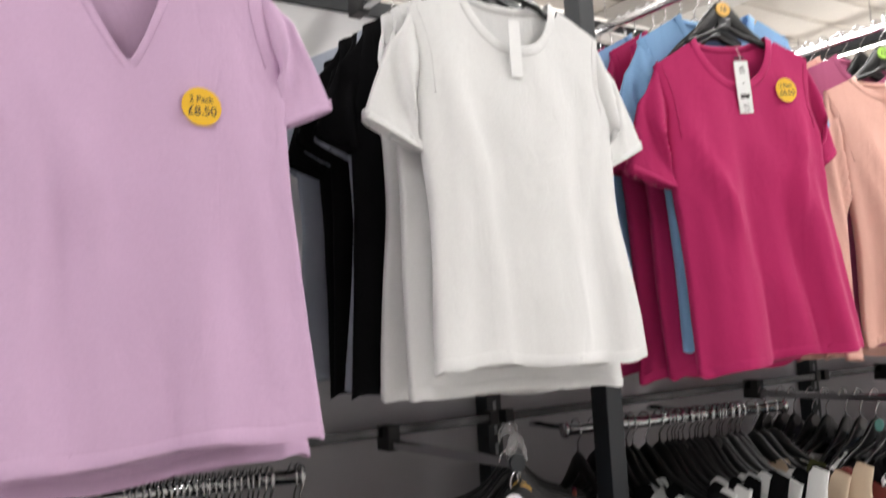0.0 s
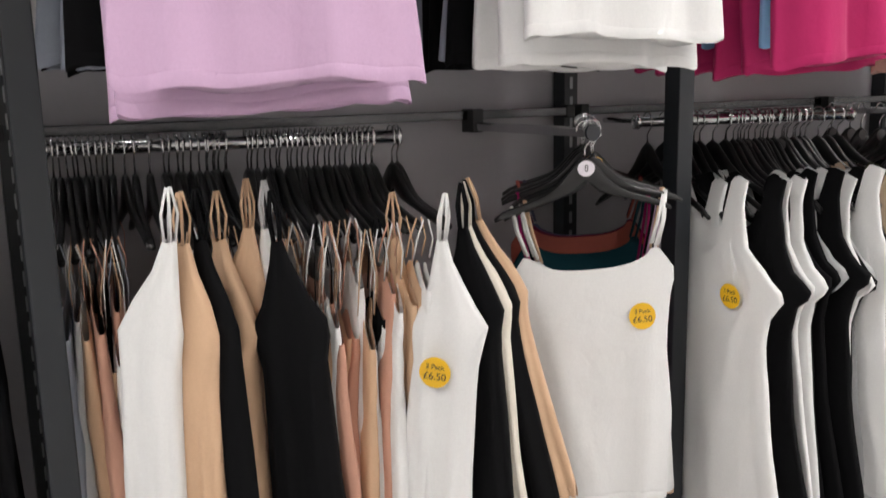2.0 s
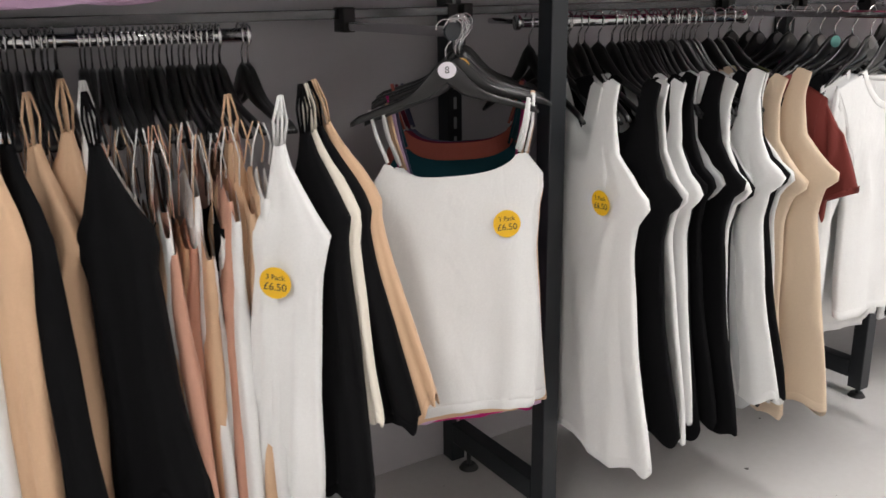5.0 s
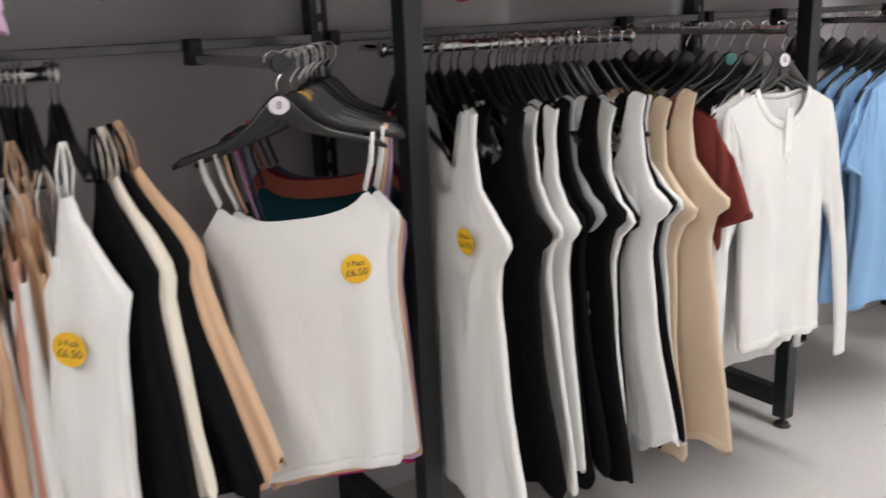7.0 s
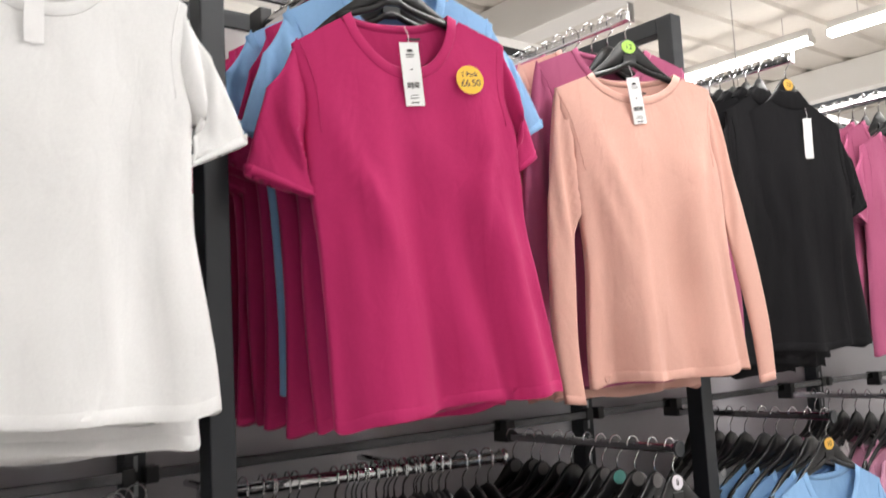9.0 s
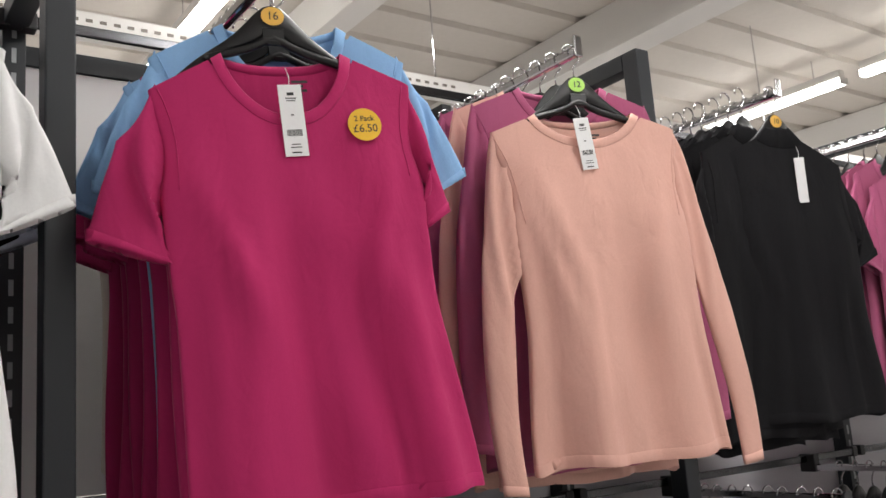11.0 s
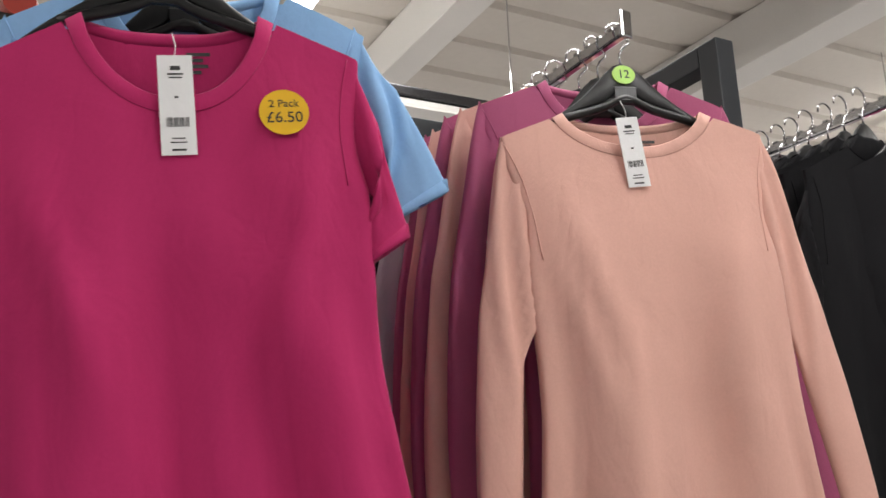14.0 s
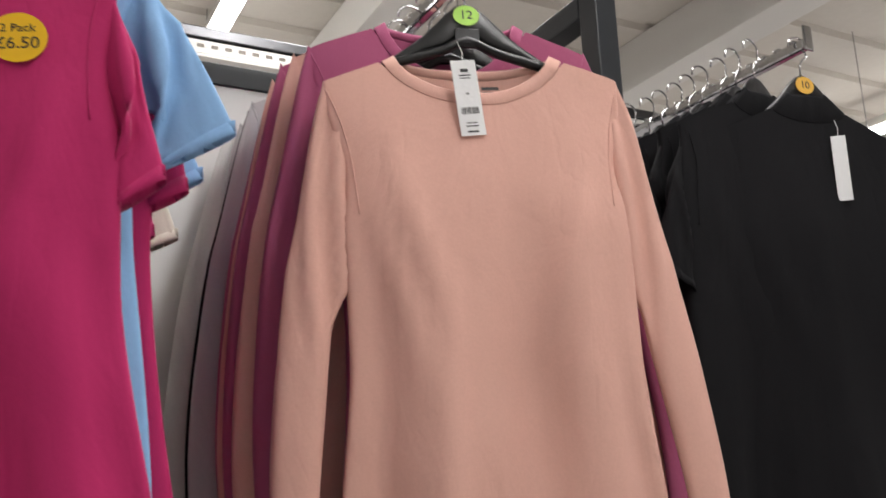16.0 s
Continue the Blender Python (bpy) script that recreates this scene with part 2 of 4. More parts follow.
class Cut:
    """The cut of one garment: widths by height, neckline, thickness and the play of its folds."""

    def __init__(self, top, hem, widths, neck, depth, back_depth, slope, seed, folds=0.010, thick=0.020, power=2.2, vneck=False, wave=0.004, lop=0.0):
        self.top, self.hem, self.widths, self.neck, self.depth, self.back_depth, self.slope = top, hem, widths, neck, depth, back_depth, slope
        self.folds, self.thick, self.power, self.vneck, self.wave, self.lop = folds, thick, power, vneck, wave, lop
        r = random.Random(seed)
        self.ph = [r.uniform(0, 6.28) for _ in range(8)]
        self.k = [r.uniform(2.6, 3.8), r.uniform(6.0, 8.5)]
        # folds: place across, width, height where they begin, strength, drift on the way down
        self.ridges = [(-0.85 + 1.7 * (n + r.uniform(0.1, 0.9)) / 6, r.uniform(0.035, 0.11), r.uniform(0.12, 0.55), r.choice((-1, 1, 1)) * r.uniform(0.25, 0.95), r.uniform(-0.32, 0.32)) for n in range(6)]
        self.pulls = [(r.uniform(0.66, 0.86), r.uniform(0.5, 1.3), r.uniform(0.05, 0.09), r.uniform(0.3, 0.9)) for _ in range(4)]
        self.skew = r.uniform(-0.012, 0.012)
        self.seed = seed

    def edge(self, x, front):
        a = abs(x)
        if a < self.neck:
            t = a / self.neck
            d = self.depth if front else self.back_depth
            if self.vneck and front:
                return self.top - d * (1 - t ** 1.15)
            return self.top - d * (1 - t ** self.power) ** (0.7 if front else 1.0)
        return self.top - (a - self.neck) * self.slope

    def surface(self, a, v, out=0.0):
        """A point of the body: a is the angle round it, v runs from the top edge (0) to the hem (1)."""
        cx, sn = math.cos(a), math.sin(a)
        front = sn >= 0
        c = math.copysign(abs(cx) ** 0.9, cx)
        z0 = self.edge(self.widths[0][1] * c, front)
        hem = self.hem + self.wave * math.sin(3 * a + self.ph[0]) + self.wave * 0.7 * math.sin(7 * a + self.ph[1])
        z = z0 + (hem - z0) * v
        w = lerp_table(self.widths, z) + out
        x = w * c
        down = min(1.0, max(0.0, (self.top - z) / (self.top - self.hem)))
        flat = abs(sn) ** 0.45
        d = (0.007 + self.thick * min(1, down * 3.2) * (1 - 0.3 * down)) * flat + out * flat
        y = -d if front else d
        amp = self.folds * (0.08 + 1.1 * max(0.0, down - 0.12) ** 0.8)
        f = 0.65 * math.sin(self.k[0] * c * 1.7 + self.ph[2] + self.skew * 60 * down) + 0.22 * math.sin(self.k[1] * c * 1.8 + self.ph[3] - 1.8 * down)
        for c0, wd, start, power, drift in self.ridges:
            if down > start:
                q = (c - c0 - drift * (down - start)) / (wd * (0.6 + down))
                f += power * 1.35 * math.exp(-q * q) * min(1.0, (down - start) * 3.0)
        # slack that runs from under the arms towards the middle
        g = 0.0
        for n, (c0, run, wd, power) in enumerate(self.pulls):
            hand = -1 if n % 2 else 1
            start = 0.20 + 0.07 * (n // 2)
            if start < down < start + 0.45:
                q = (c * hand - c0 + run * (down - start)) / wd
                u = (down - start) / 0.45
                g += power * math.exp(-q * q) * math.sin(math.pi * u)
        side = 1 - 0.7 * abs(c) ** 6
        y += -amp * f * side if front else -amp * f * side * 0.8
        y += -0.75 * self.folds * g * side if front else 0.0
        pull = math.exp(-((z - self.top + 0.20) / 0.10) ** 2) * min(1.0, abs(c) * 1.6)
        y += 0.004 * pull * noise.noise(Vector((x * 24 + z * 20 * (1 if x > 0 else -1) + self.seed, z * 5 - x * 3, 1.0 if front else 7.0)))
        y += 0.0040 * noise.noise(Vector((x * 9 + z * 4 + self.seed, z * 4, 3.0 if front else 9.0)))
        y += 0.0009 * noise.noise(Vector((x * 45 + self.seed, z * 38, 5.0 if front else 2.0)))
        hand = 1 if x > 0 else -1
        crease = 1.0 - 2.4 * abs(noise.noise(Vector((x * 6.5 + hand * z * 3.2 + self.seed, z * 2.2, 4.0 if front else 8.0))))
        y += -0.24 * self.folds * crease * min(1.0, max(0.0, down - 0.08) * 3) * side
        if self.lop:
            u = min(1.0, max(0.0, (self.top - z) / 0.15))
            x += self.lop * u * u * (3 - 2 * u) * (1 - 0.6 * down)
        x += self.skew * down + 0.006 * math.sin(9 * z + self.ph[5]) * down
        return Vector((x, y, z))

    def front_point(self, x, z):
        """The front of the cloth at about that width and height."""
        k = max(-0.999, min(0.999, x / lerp_table(self.widths, z)))
        a = math.acos(math.copysign(abs(k) ** (1 / 0.9), k))
        z0 = self.edge(self.widths[0][1] * k, True)
        return self.surface(a, min(1.0, max(0.0, (z0 - z) / (z0 - self.hem))))


def body_mesh(cut, cols=64, rows=28):
    bm = bmesh.new()
    grid = []
    for i in range(rows + 1):
        v = i / rows
        grid.append([bm.verts.new(cut.surface(2 * math.pi * (j + 0.5) / cols, v)) for j in range(cols)])
    for r0, r1 in zip(grid, grid[1:]):
        for j in range(cols):
            bm.faces.new((r0[j], r1[j], r1[(j + 1) % cols], r0[(j + 1) % cols]))
    # the turned-in hem gives the cloth its thickness
    turn = []
    for vert in grid[-1]:
        p = vert.co
        turn.append(bm.verts.new((p.x * 0.995, p.y + (0.0016 if p.y < 0 else -0.0016), p.z + 0.02)))
    for j in range(cols):
        bm.faces.new((grid[-1][j], turn[j], turn[(j + 1) % cols], grid[-1][(j + 1) % cols]))
    return bm


def hem_mesh(cut, cols=64):
    """A stitched fold that stands a little proud along the hem."""
    bm = bmesh.new()
    length = cut.top - cut.hem
    rings = []
    for v, out in ((1 - 0.0205 / length, 0.0002), (1 - 0.020 / length, 0.0005), (1.0, 0.0004), (1.001, 0.0001)):
        rings.append([bm.verts.new(cut.surface(2 * math.pi * (j + 0.5) / cols, v, out)) for j in range(cols)])
    for a, b in zip(rings, rings[1:]):
        for j in range(cols):
            bm.faces.new((a[j], b[j], b[(j + 1) % cols], a[(j + 1) % cols]))
    return bm


def neckband_mesh(cut, width=0.016, cols=48):
    """The rib round the neck: a flat band that carries the cloth on from the neckline."""
    bm = bmesh.new()
    w0 = cut.widths[0][1]
    lim = math.acos(min(1.0, (cut.neck / w0) ** (1 / 0.9)))
    angles = [lim + (math.pi - 2 * lim) * k / (cols // 2) for k in range(cols // 2 + 1)]
    angles += [math.pi + b for b in angles]
    rings = []
    for a in angles:
        p = cut.surface(a, 0.0)
        z = cut.edge(w0 * math.copysign(abs(math.cos(a)) ** 0.9, math.cos(a)), math.sin(a) >= 0)
        inward = Vector((-p.x, 0, (cut.top + 0.06) - z)).normalized()
        s = -0.0011 if math.sin(a) >= 0 else 0.0011
        rings.append([bm.verts.new(p - inward * 0.003 + Vector((0, s * 0.5, 0))), bm.verts.new(p - inward * 0.002 + Vector((0, s, 0))), bm.verts.new(p + inward * width * 0.9 + Vector((0, s, 0))), bm.verts.new(p + inward * width), bm.verts.new(p + inward * width * 0.6 - Vector((0, s, 0)))])
    n = len(rings)
    for k in range(n):
        a, b = rings[k], rings[(k + 1) % n]
        for q in range(5):
            bm.faces.new((a[q], a[(q + 1) % 5], b[(q + 1) % 5], b[q]))
    return bm


def sleeve_point(stations, side, u, a):
    """A point of a flat sleeve. stations: (outer x, outer z, inner x, inner z, half depth, y)."""
    s = min(u, 0.9999) * (len(stations) - 1)
    k = int(s)
    f = s - k
    p0, p1, p2, p3 = stations[max(k - 1, 0)], stations[k], stations[k + 1], stations[min(k + 2, len(stations) - 1)]
    ox, oz, ix, iz, hd, yy = [0.5 * (2 * b + (d - a0) * f + (2 * a0 - 5 * b + 4 * d - e) * f * f + (3 * b - a0 - 3 * d + e) * f ** 3) for a0, b, d, e in zip(p0, p1, p2, p3)]
    c, sn = math.cos(a), math.sin(a)
    m = (1 + c) / 2
    x, z = ix + (ox - ix) * m, iz + (oz - iz) * m
    y = yy + hd * math.copysign(abs(sn) ** 0.6, -sn)
    return Vector((side * x, y, z))


def draped_sleeve(stations, side, seed, n, rows, lift, reach, front, body=0.02, steps=75):
    """A sleeve cut to stick out by lift degrees, sewn to the armhole and let fall under its own weight.
    body: how far the cloth keeps the set of the sleeve; reach: half the width of the garment beside it; front: how far the body's front stands out. Returns rings of points."""
    rng = np.random.RandomState(seed)
    flat = np.array([[tuple(sleeve_point(stations, 1, i / rows, 2 * math.pi * j / n)) for j in range(n)] for i in range(rows + 1)])
    u = np.linspace(0, 1, rows + 1)[:, None]
    ang = np.radians(lift) * np.clip(u * 2.5, 0, 1)
    px, pz = stations[0][0], stations[0][1]
    dx, dz = flat[..., 0] - px, flat[..., 2] - pz
    p = flat.copy()
    p[..., 0], p[..., 2] = px + dx * np.cos(ang) - dz * np.sin(ang), pz + dx * np.sin(ang) + dz * np.cos(ang)
    sign = np.where(np.sin(2 * np.pi * np.arange(n) / n)[None, :] > 0, -1.0, 1.0) * np.ones((rows + 1, 1))

    def around(k):
        return np.roll(p, -k, 1)

    def gap(q0, q1):
        return np.linalg.norm(q1 - q0, axis=-1, keepdims=True)

    rest = {"down": gap(p[:-1], p[1:]), "round": gap(p, around(1)), "left": gap(p[:-1], around(1)[1:]), "right": gap(around(1)[:-1], p[1:]), "fold": gap(p[:-2], p[2:]), "turn": gap(p, around(2))}
    p[..., 1] += rng.normal(0, 0.0028, p.shape[:2]) * np.clip(u * 4, 0, 1)
    fixed = p[0].copy()
    before = p.copy()

    def pull(q0, q1, length, k):
        d = q1 - q0
        far = np.maximum(np.linalg.norm(d, axis=-1, keepdims=True), 1e-6)
        return d * (k * 0.5 * (far - length) / far)

    for step in range(steps):
        speed = (p - before) * 0.94
        before = p.copy()
        p = p + speed
        p[..., 2] -= 0.00028
        p += (flat - p) * body
        for _ in range(5):
            m = pull(p[:-1], p[1:], rest["down"], 0.9)
            p[:-1] += m
            p[1:] -= m
            m = pull(p, around(1), rest["round"], 0.9)
            p += m - np.roll(m, 1, 1)
            m = pull(p[:-1], around(1)[1:], rest["left"], 0.45)
            p[:-1] += m
            p[1:] -= np.roll(m, 1, 1)
            m = pull(around(1)[:-1], p[1:], rest["right"], 0.45)
            p[:-1] += np.roll(m, 1, 1)
            p[1:] -= m
            m = pull(p[:-2], p[2:], rest["fold"], 0.10)
            p[:-2] += m
            p[2:] -= m
            m = pull(p, around(2), rest["turn"], 0.04)
            p += m - np.roll(m, 2, 1)
            p[0] = fixed
            over = np.clip((reach - p[..., 0]) / 0.03, 0, 1) * np.clip(u * 3, 0, 1)
            least = 0.0022 + over * front
            p[..., 1] = np.where(sign < 0, np.minimum(p[..., 1], -least), np.maximum(p[..., 1], least * 0.5))
            most = np.where(p[..., 0] < reach - 0.012, 0.005, 0.040)
            p[..., 1] = np.clip(p[..., 1], -most, most)
    p[..., 0] *= side
    return p


def draped_meshes(p, side):
    """The sleeve and its stitched cuff from rings of points."""
    out = []
    band = p[-3:].copy()
    band[..., 1] += np.where(band[..., 1] < 0, -0.0007, 0.0007)
    inner = p[-1:] * np.array([0.998, 0.9, 1.0]) + np.array([0, 0, 0.016])
    for pts in (np.concatenate((p, inner)), np.concatenate((p[-3:-2], band, p[-1:]))):
        bm = bmesh.new()
        rings = [[bm.verts.new(q) for q in ring] for ring in pts]
        for a, b in zip(rings, rings[1:]):
            for j in range(len(a)):
                q = (a[j], a[(j + 1) % len(a)], b[(j + 1) % len(a)], b[j])
                bm.faces.new(q if side > 0 else q[::-1])
        out.append(bm)
    return out


def armhole_seam(cut, f, root, x0, z0, x1, z1, bow):
    """The stitched ridge where a sleeve is set in, over the front of each shoulder."""
    for s in (-1, 1):
        pts = []
        for k in range(13):
            u = k / 12
            x = x0 + (x1 - x0) * u - bow * math.sin(math.pi * u) * (1 - 0.3 * u)
            p = cut.front_point(s * x, z0 + (z1 - z0) * u)
            pts.append((p.x, p.y - 0.0006, p.z))
        part("seam", tube(pts, 0.0008, 6), f, root, smooth=True)


def tee(color, style="crew", seed=1, half=0.215, hem=-0.80, nick=0.0, flare=0.012, thick=0.014, folds=0.009, neck=0.104, open_cuff=0.021, grow=1.0, drape=0.0, low=0.0):
    """A short-sleeved T-shirt. nick: how far the sleeves hang inwards; drape: the same for one alone; low: how far they sag."""
    words = {"crew": "crew-neck", "vee": "V-neck", "mock": "high-neck"}[style]
    root = thing("t_shirt", f"{COLORS[color][1]} cotton {words} T-shirt on a black hanger", "t-shirt", "T-shirts on the display")
    neck, depth = {"crew": (neck, 0.105), "vee": (0.104, 0.220), "mock": (0.068, 0.02)}[style]
    top = -0.150 if style != "mock" else -0.125
    cut = Cut(top, hem, [(-0.14, 0.192 * grow), (-0.20, 0.188 * grow), (-0.29, half - 0.012), (-0.36, half), (-0.52, half - 0.006), (hem, half + flare)], neck, depth, 0.022, 0.47, seed, vneck=style == "vee", power=2.4, thick=thick, folds=folds)
    CUTS[root.name] = cut
    f = FAB[color]
    part("body", body_mesh(cut), f, root, smooth=True)
    part("hem", hem_mesh(cut), f, root, smooth=True)
    part("neckband", neckband_mesh(cut, 0.016 if style != "mock" else 0.045), f, root, smooth=True)
    armhole_seam(cut, f, root, 0.176 * grow, -0.195, half - 0.026, -0.345, 0.010)
    r = random.Random(seed + 50)
    for s in (-1, 1):
        j = r.uniform(-0.012, 0.012)
        hang = nick + (drape if s > 0 else 0.0)
        st = [(0.178, -0.184, 0.142, -0.335, 0.004, 0), (0.216 + j - hang * 0.3, -0.236, 0.168, -0.358, 0.008, 0.001), (0.252 + j - hang, -0.305 - low * 0.5, 0.194 - hang * 0.4, -0.390 - low * 0.6, open_cuff * 0.45, 0.002), (0.280 + j - hang * 1.4, -0.375 - low, 0.190 - hang, -0.424 - low * 0.8, open_cuff * 0.62, 0.003)]
        st = [(p[0] * grow, p[1], p[2] * grow, *p[3:]) for p in st]
        sleeve, cuff = draped_meshes(draped_sleeve(st, s, seed + 10 + s * 7, 34, 22, 42, half, 0.004, 0.017), s)
        sl = part("sleeve", sleeve, f, root, smooth=True)
        part("cuff", cuff, f, sl, smooth=True)
    return root


def long_top(color, seed=1, half=0.185, hem=-0.80, neck=0.102, depth=0.085, buttons=False, thick=0.013, folds=0.009, flare=0.008, splay=0.0):
    root = thing("long_sleeved_top", f"{COLORS[color][1]} cotton long-sleeved {'henley' if buttons else 'crew-neck'} top on a hanger", "top", "long-sleeved tops on the display")
    cut = Cut(-0.150, hem, [(-0.14, 0.196), (-0.22, 0.190), (-0.30, half - 0.014), (-0.37, half - 0.006), (-0.55, half - 0.010), (hem, half + flare)], neck, depth, 0.020, 0.36, seed, power=2.2, thick=thick, folds=folds)
    CUTS[root.name] = cut
    f = FAB[color]
    part("body", body_mesh(cut), f, root, smooth=True)
    part("hem", hem_mesh(cut), f, root, smooth=True)
    part("neckband", neckband_mesh(cut, 0.015), f, root, smooth=True)
    if buttons:
        bm = bmesh.new()
        p = cut.surface(math.pi / 2, 0.02)
        add_box(bm, -0.014, 0.014, p.y - 0.004, p.y + 0.004, p.z - 0.13, p.z, 0.002)
        pl = part("placket", bm, f, root)
        for k in range(3):
            part("button", add_disc(bmesh.new(), (0, p.y - 0.004, p.z - 0.025 - 0.04 * k), 0.005, 0.002, 12), M_TAG, pl)
    armhole_seam(cut, f, root, 0.190, -0.190, half - 0.026, -0.36, 0.010)
    r = random.Random(seed + 90)
    for s in (-1, 1):
        j = r.uniform(-0.01, 0.015) + splay
        st = [(0.193, -0.176, 0.142, -0.325, 0.005, -0.001), (0.214, -0.240, 0.146, -0.385, 0.007, -0.003), (0.230 + j, -0.40, 0.172 + j, -0.47, 0.007, -0.004), (0.246 + j, -0.54, 0.190 + j, -0.60, 0.007, -0.006), (0.250 + j, -0.68, 0.198 + j, -0.70, 0.007, -0.004), (0.240 + j, -0.80, 0.196 + j, -0.805, 0.007, -0.002)]
        sleeve, cuff = draped_meshes(draped_sleeve(st, s, seed + 10 + 3 * s, 28, 46, 18, half, 0.004, 0.009), s)
        sl = part("sleeve", sleeve, f, root, smooth=True)
        part("cuff", cuff, f, sl, smooth=True)
    return root


def strap_pair(root, f, cut, x0, z0, x1, wide=0.0038, shift=0.0):
    for s in (-1, 1):
        for front in (True, False):
            deep = 0.006 if x1 < 0.05 else 0.014
            end = Vector((s * x1, -deep if front else deep, cut.edge(x1, front) - 0.004))
            top = Vector((s * x0 + shift * 0.4, -0.004 if front else 0.004, z0))
            mid = top.lerp(end, 0.5) + Vector((s * 0.004, -0.004 if front else 0.006, 0))
            part("strap", tube([top, mid, end], wide, 6, 0.3), f, root, smooth=True)


def cami(color, seed=1, hem=-0.755, half=0.150, drop=0.0, folds=0.006, hem_half=0.150, bunch=False, shift=0.0, lop=0.0):
    """A strappy camisole."""
    root = thing("camisole", f"{COLORS[color][1]} cotton camisole with thin straps", "camisole", "camisoles on the rails")
    top = -0.235 - drop
    if bunch:
        cut = Cut(-0.185, hem, [(-0.180, 0.007), (-0.225, 0.016), (-0.275, 0.034), (-0.322, half), (-0.334, half + 0.003), (-0.375, half * 0.86), (-0.58, half * 0.96), (hem, hem_half)], 0.005, 0.004, 0.004, 0.3, seed, folds=folds, thick=0.022, power=2.0, wave=0.014, lop=lop)
    else:
        cut = Cut(top, hem, [(top, 0.150), (top - 0.06, 0.160), (top - 0.07, 0.161), (top - 0.12, half), (-0.45, half - 0.006), (-0.58, half), (hem, hem_half)], 0.122, 0.040, 0.09, 1.9, seed, folds=folds, thick=0.013, power=3.0)
    CUTS[root.name] = cut
    f = FAB[color]
    part("body", body_mesh(cut, 48, 18), f, root, smooth=True)
    part("hem", hem_mesh(cut, 48), f, root, smooth=True)
    strap_pair(root, f, cut, 0.0012 if bunch else 0.146, -0.112 if bunch else -0.143, 0.005 if bunch else 0.122, wide=0.0024 if bunch else 0.0032, shift=shift)
    return root


def tank(color, seed=1, hem=-0.80, half=0.185):
    """A sleeveless vest top with broad straps."""
    root = thing("vest_top", f"{COLORS[color][1]} cotton sleeveless vest top", "vest top", "vest tops on the rails")
    cut = Cut(-0.125, hem, [(-0.11, 0.122), (-0.19, 0.104), (-0.27, 0.112), (-0.32, half - 0.034), (-0.358, half + 0.012), (-0.372, half + 0.010), (-0.40, half - 0.022), (-0.46, half - 0.034), (-0.60, half - 0.020), (hem, half + 0.028)], 0.080, 0.17, 0.12, 0.30, seed, folds=0.013, thick=0.008, power=2.2, wave=0.010)
    CUTS[root.name] = cut
    f = FAB[color]
    part("body", body_mesh(cut, 52, 40), f, root, smooth=True)
    part("hem", hem_mesh(cut, 52), f, root, smooth=True)
    return root


# ---- hangers ----
def bar_mesh(stations, thick):
    """A flat moulded bar: stations of (x, top z, bottom z), rounded front and back."""
    bm = bmesh.new()
    rings = []
    for x, zt, zb in stations:
        e = min(0.3 * (zt - zb), 0.004)
        rings.append([bm.verts.new(p) for p in ((x, -thick, zt - e), (x, -thick * 0.5, zt), (x, thick * 0.5, zt), (x, thick, zt - e), (x, thick, zb + e), (x, thick * 0.5, zb), (x, -thick * 0.5, zb), (x, -thick, zb + e))])
    for a, b in zip(rings, rings[1:]):
        for k in range(8):
            bm.faces.new((a[k], a[(k + 1) % 8], b[(k + 1) % 8], b[k]))
    bm.faces.new(rings[0][::-1])
    bm.faces.new(rings[-1])
    return bm


def hook_points():
    pts = [(0.0, 0, -0.062), (0.0, 0, -0.045), (0.006, 0, -0.036), (0.017, 0, -0.026)]
    for k in range(9):
        a = -0.55 + k * 0.47
        pts.append((0.017 * math.cos(a), 0, -0.011 + 0.017 * math.sin(a)))
    return pts


def hanger(disc="pale", number="", yoke=True, wide=0.212, thick=0.0055, droop=0.100):
    marker = "no size disc" if disc == "none" else f"{disc} size disc"
    root = thing("clothes_hanger", f"black plastic clothes hanger with chrome hook and {marker}", "hanger", "hangers on the display")
    st = []
    for k in range(25):
        x = -wide + 2 * wide * k / 24
        a = abs(x)
        hump = 0.048 * math.exp(-(a / 0.046) ** 2)
        bend = 2.0 if yoke else 1.15
        zt = -0.110 + hump - droop * (a / wide) ** bend - (0.006 if a > wide - 0.01 else 0)
        th = 0.015 if not yoke else 0.013
        zb = -0.108 + (0.018 * math.exp(-(a / 0.02) ** 2)) - th - droop * (a / wide) ** (bend - 0.07)
        if zt - zb < 0.008:
            zb = zt - 0.008
        st.append((x, zt, zb))
    part("arm", bar_mesh(st, thick), M_PLASTIC, root, smooth=True)
    if yoke:
        st2 = []
        for k in range(17):
            x = -0.104 + 0.208 * k / 16
            a = abs(x) / 0.104
            z = -0.126 - 0.026 * a ** 1.3 + 0.012 * math.exp(-(a / 0.25) ** 2)
            st2.append((x, z + 0.004, z - 0.008))
        part("yoke", bar_mesh(st2, 0.0062), M_PLASTIC, root, smooth=True)
        part("stem", bar_mesh([(-0.016, -0.098, -0.126), (0.016, -0.098, -0.126)], 0.0055), M_PLASTIC, root)
    part("hook", tube(hook_points(), 0.0017, 6), M_CHROME, root, smooth=True)
    if disc == "none":
        return root
    d = part("size_disc", add_disc(bmesh.new(), (0, -0.0055, -0.082), 0.0175, 0.0012, 20, 0.85), DISCS[disc], root)
    if number:
        lettering(number, 0.018, 0, -0.0070, -0.082, d, "number")
    return root


MADE = {}


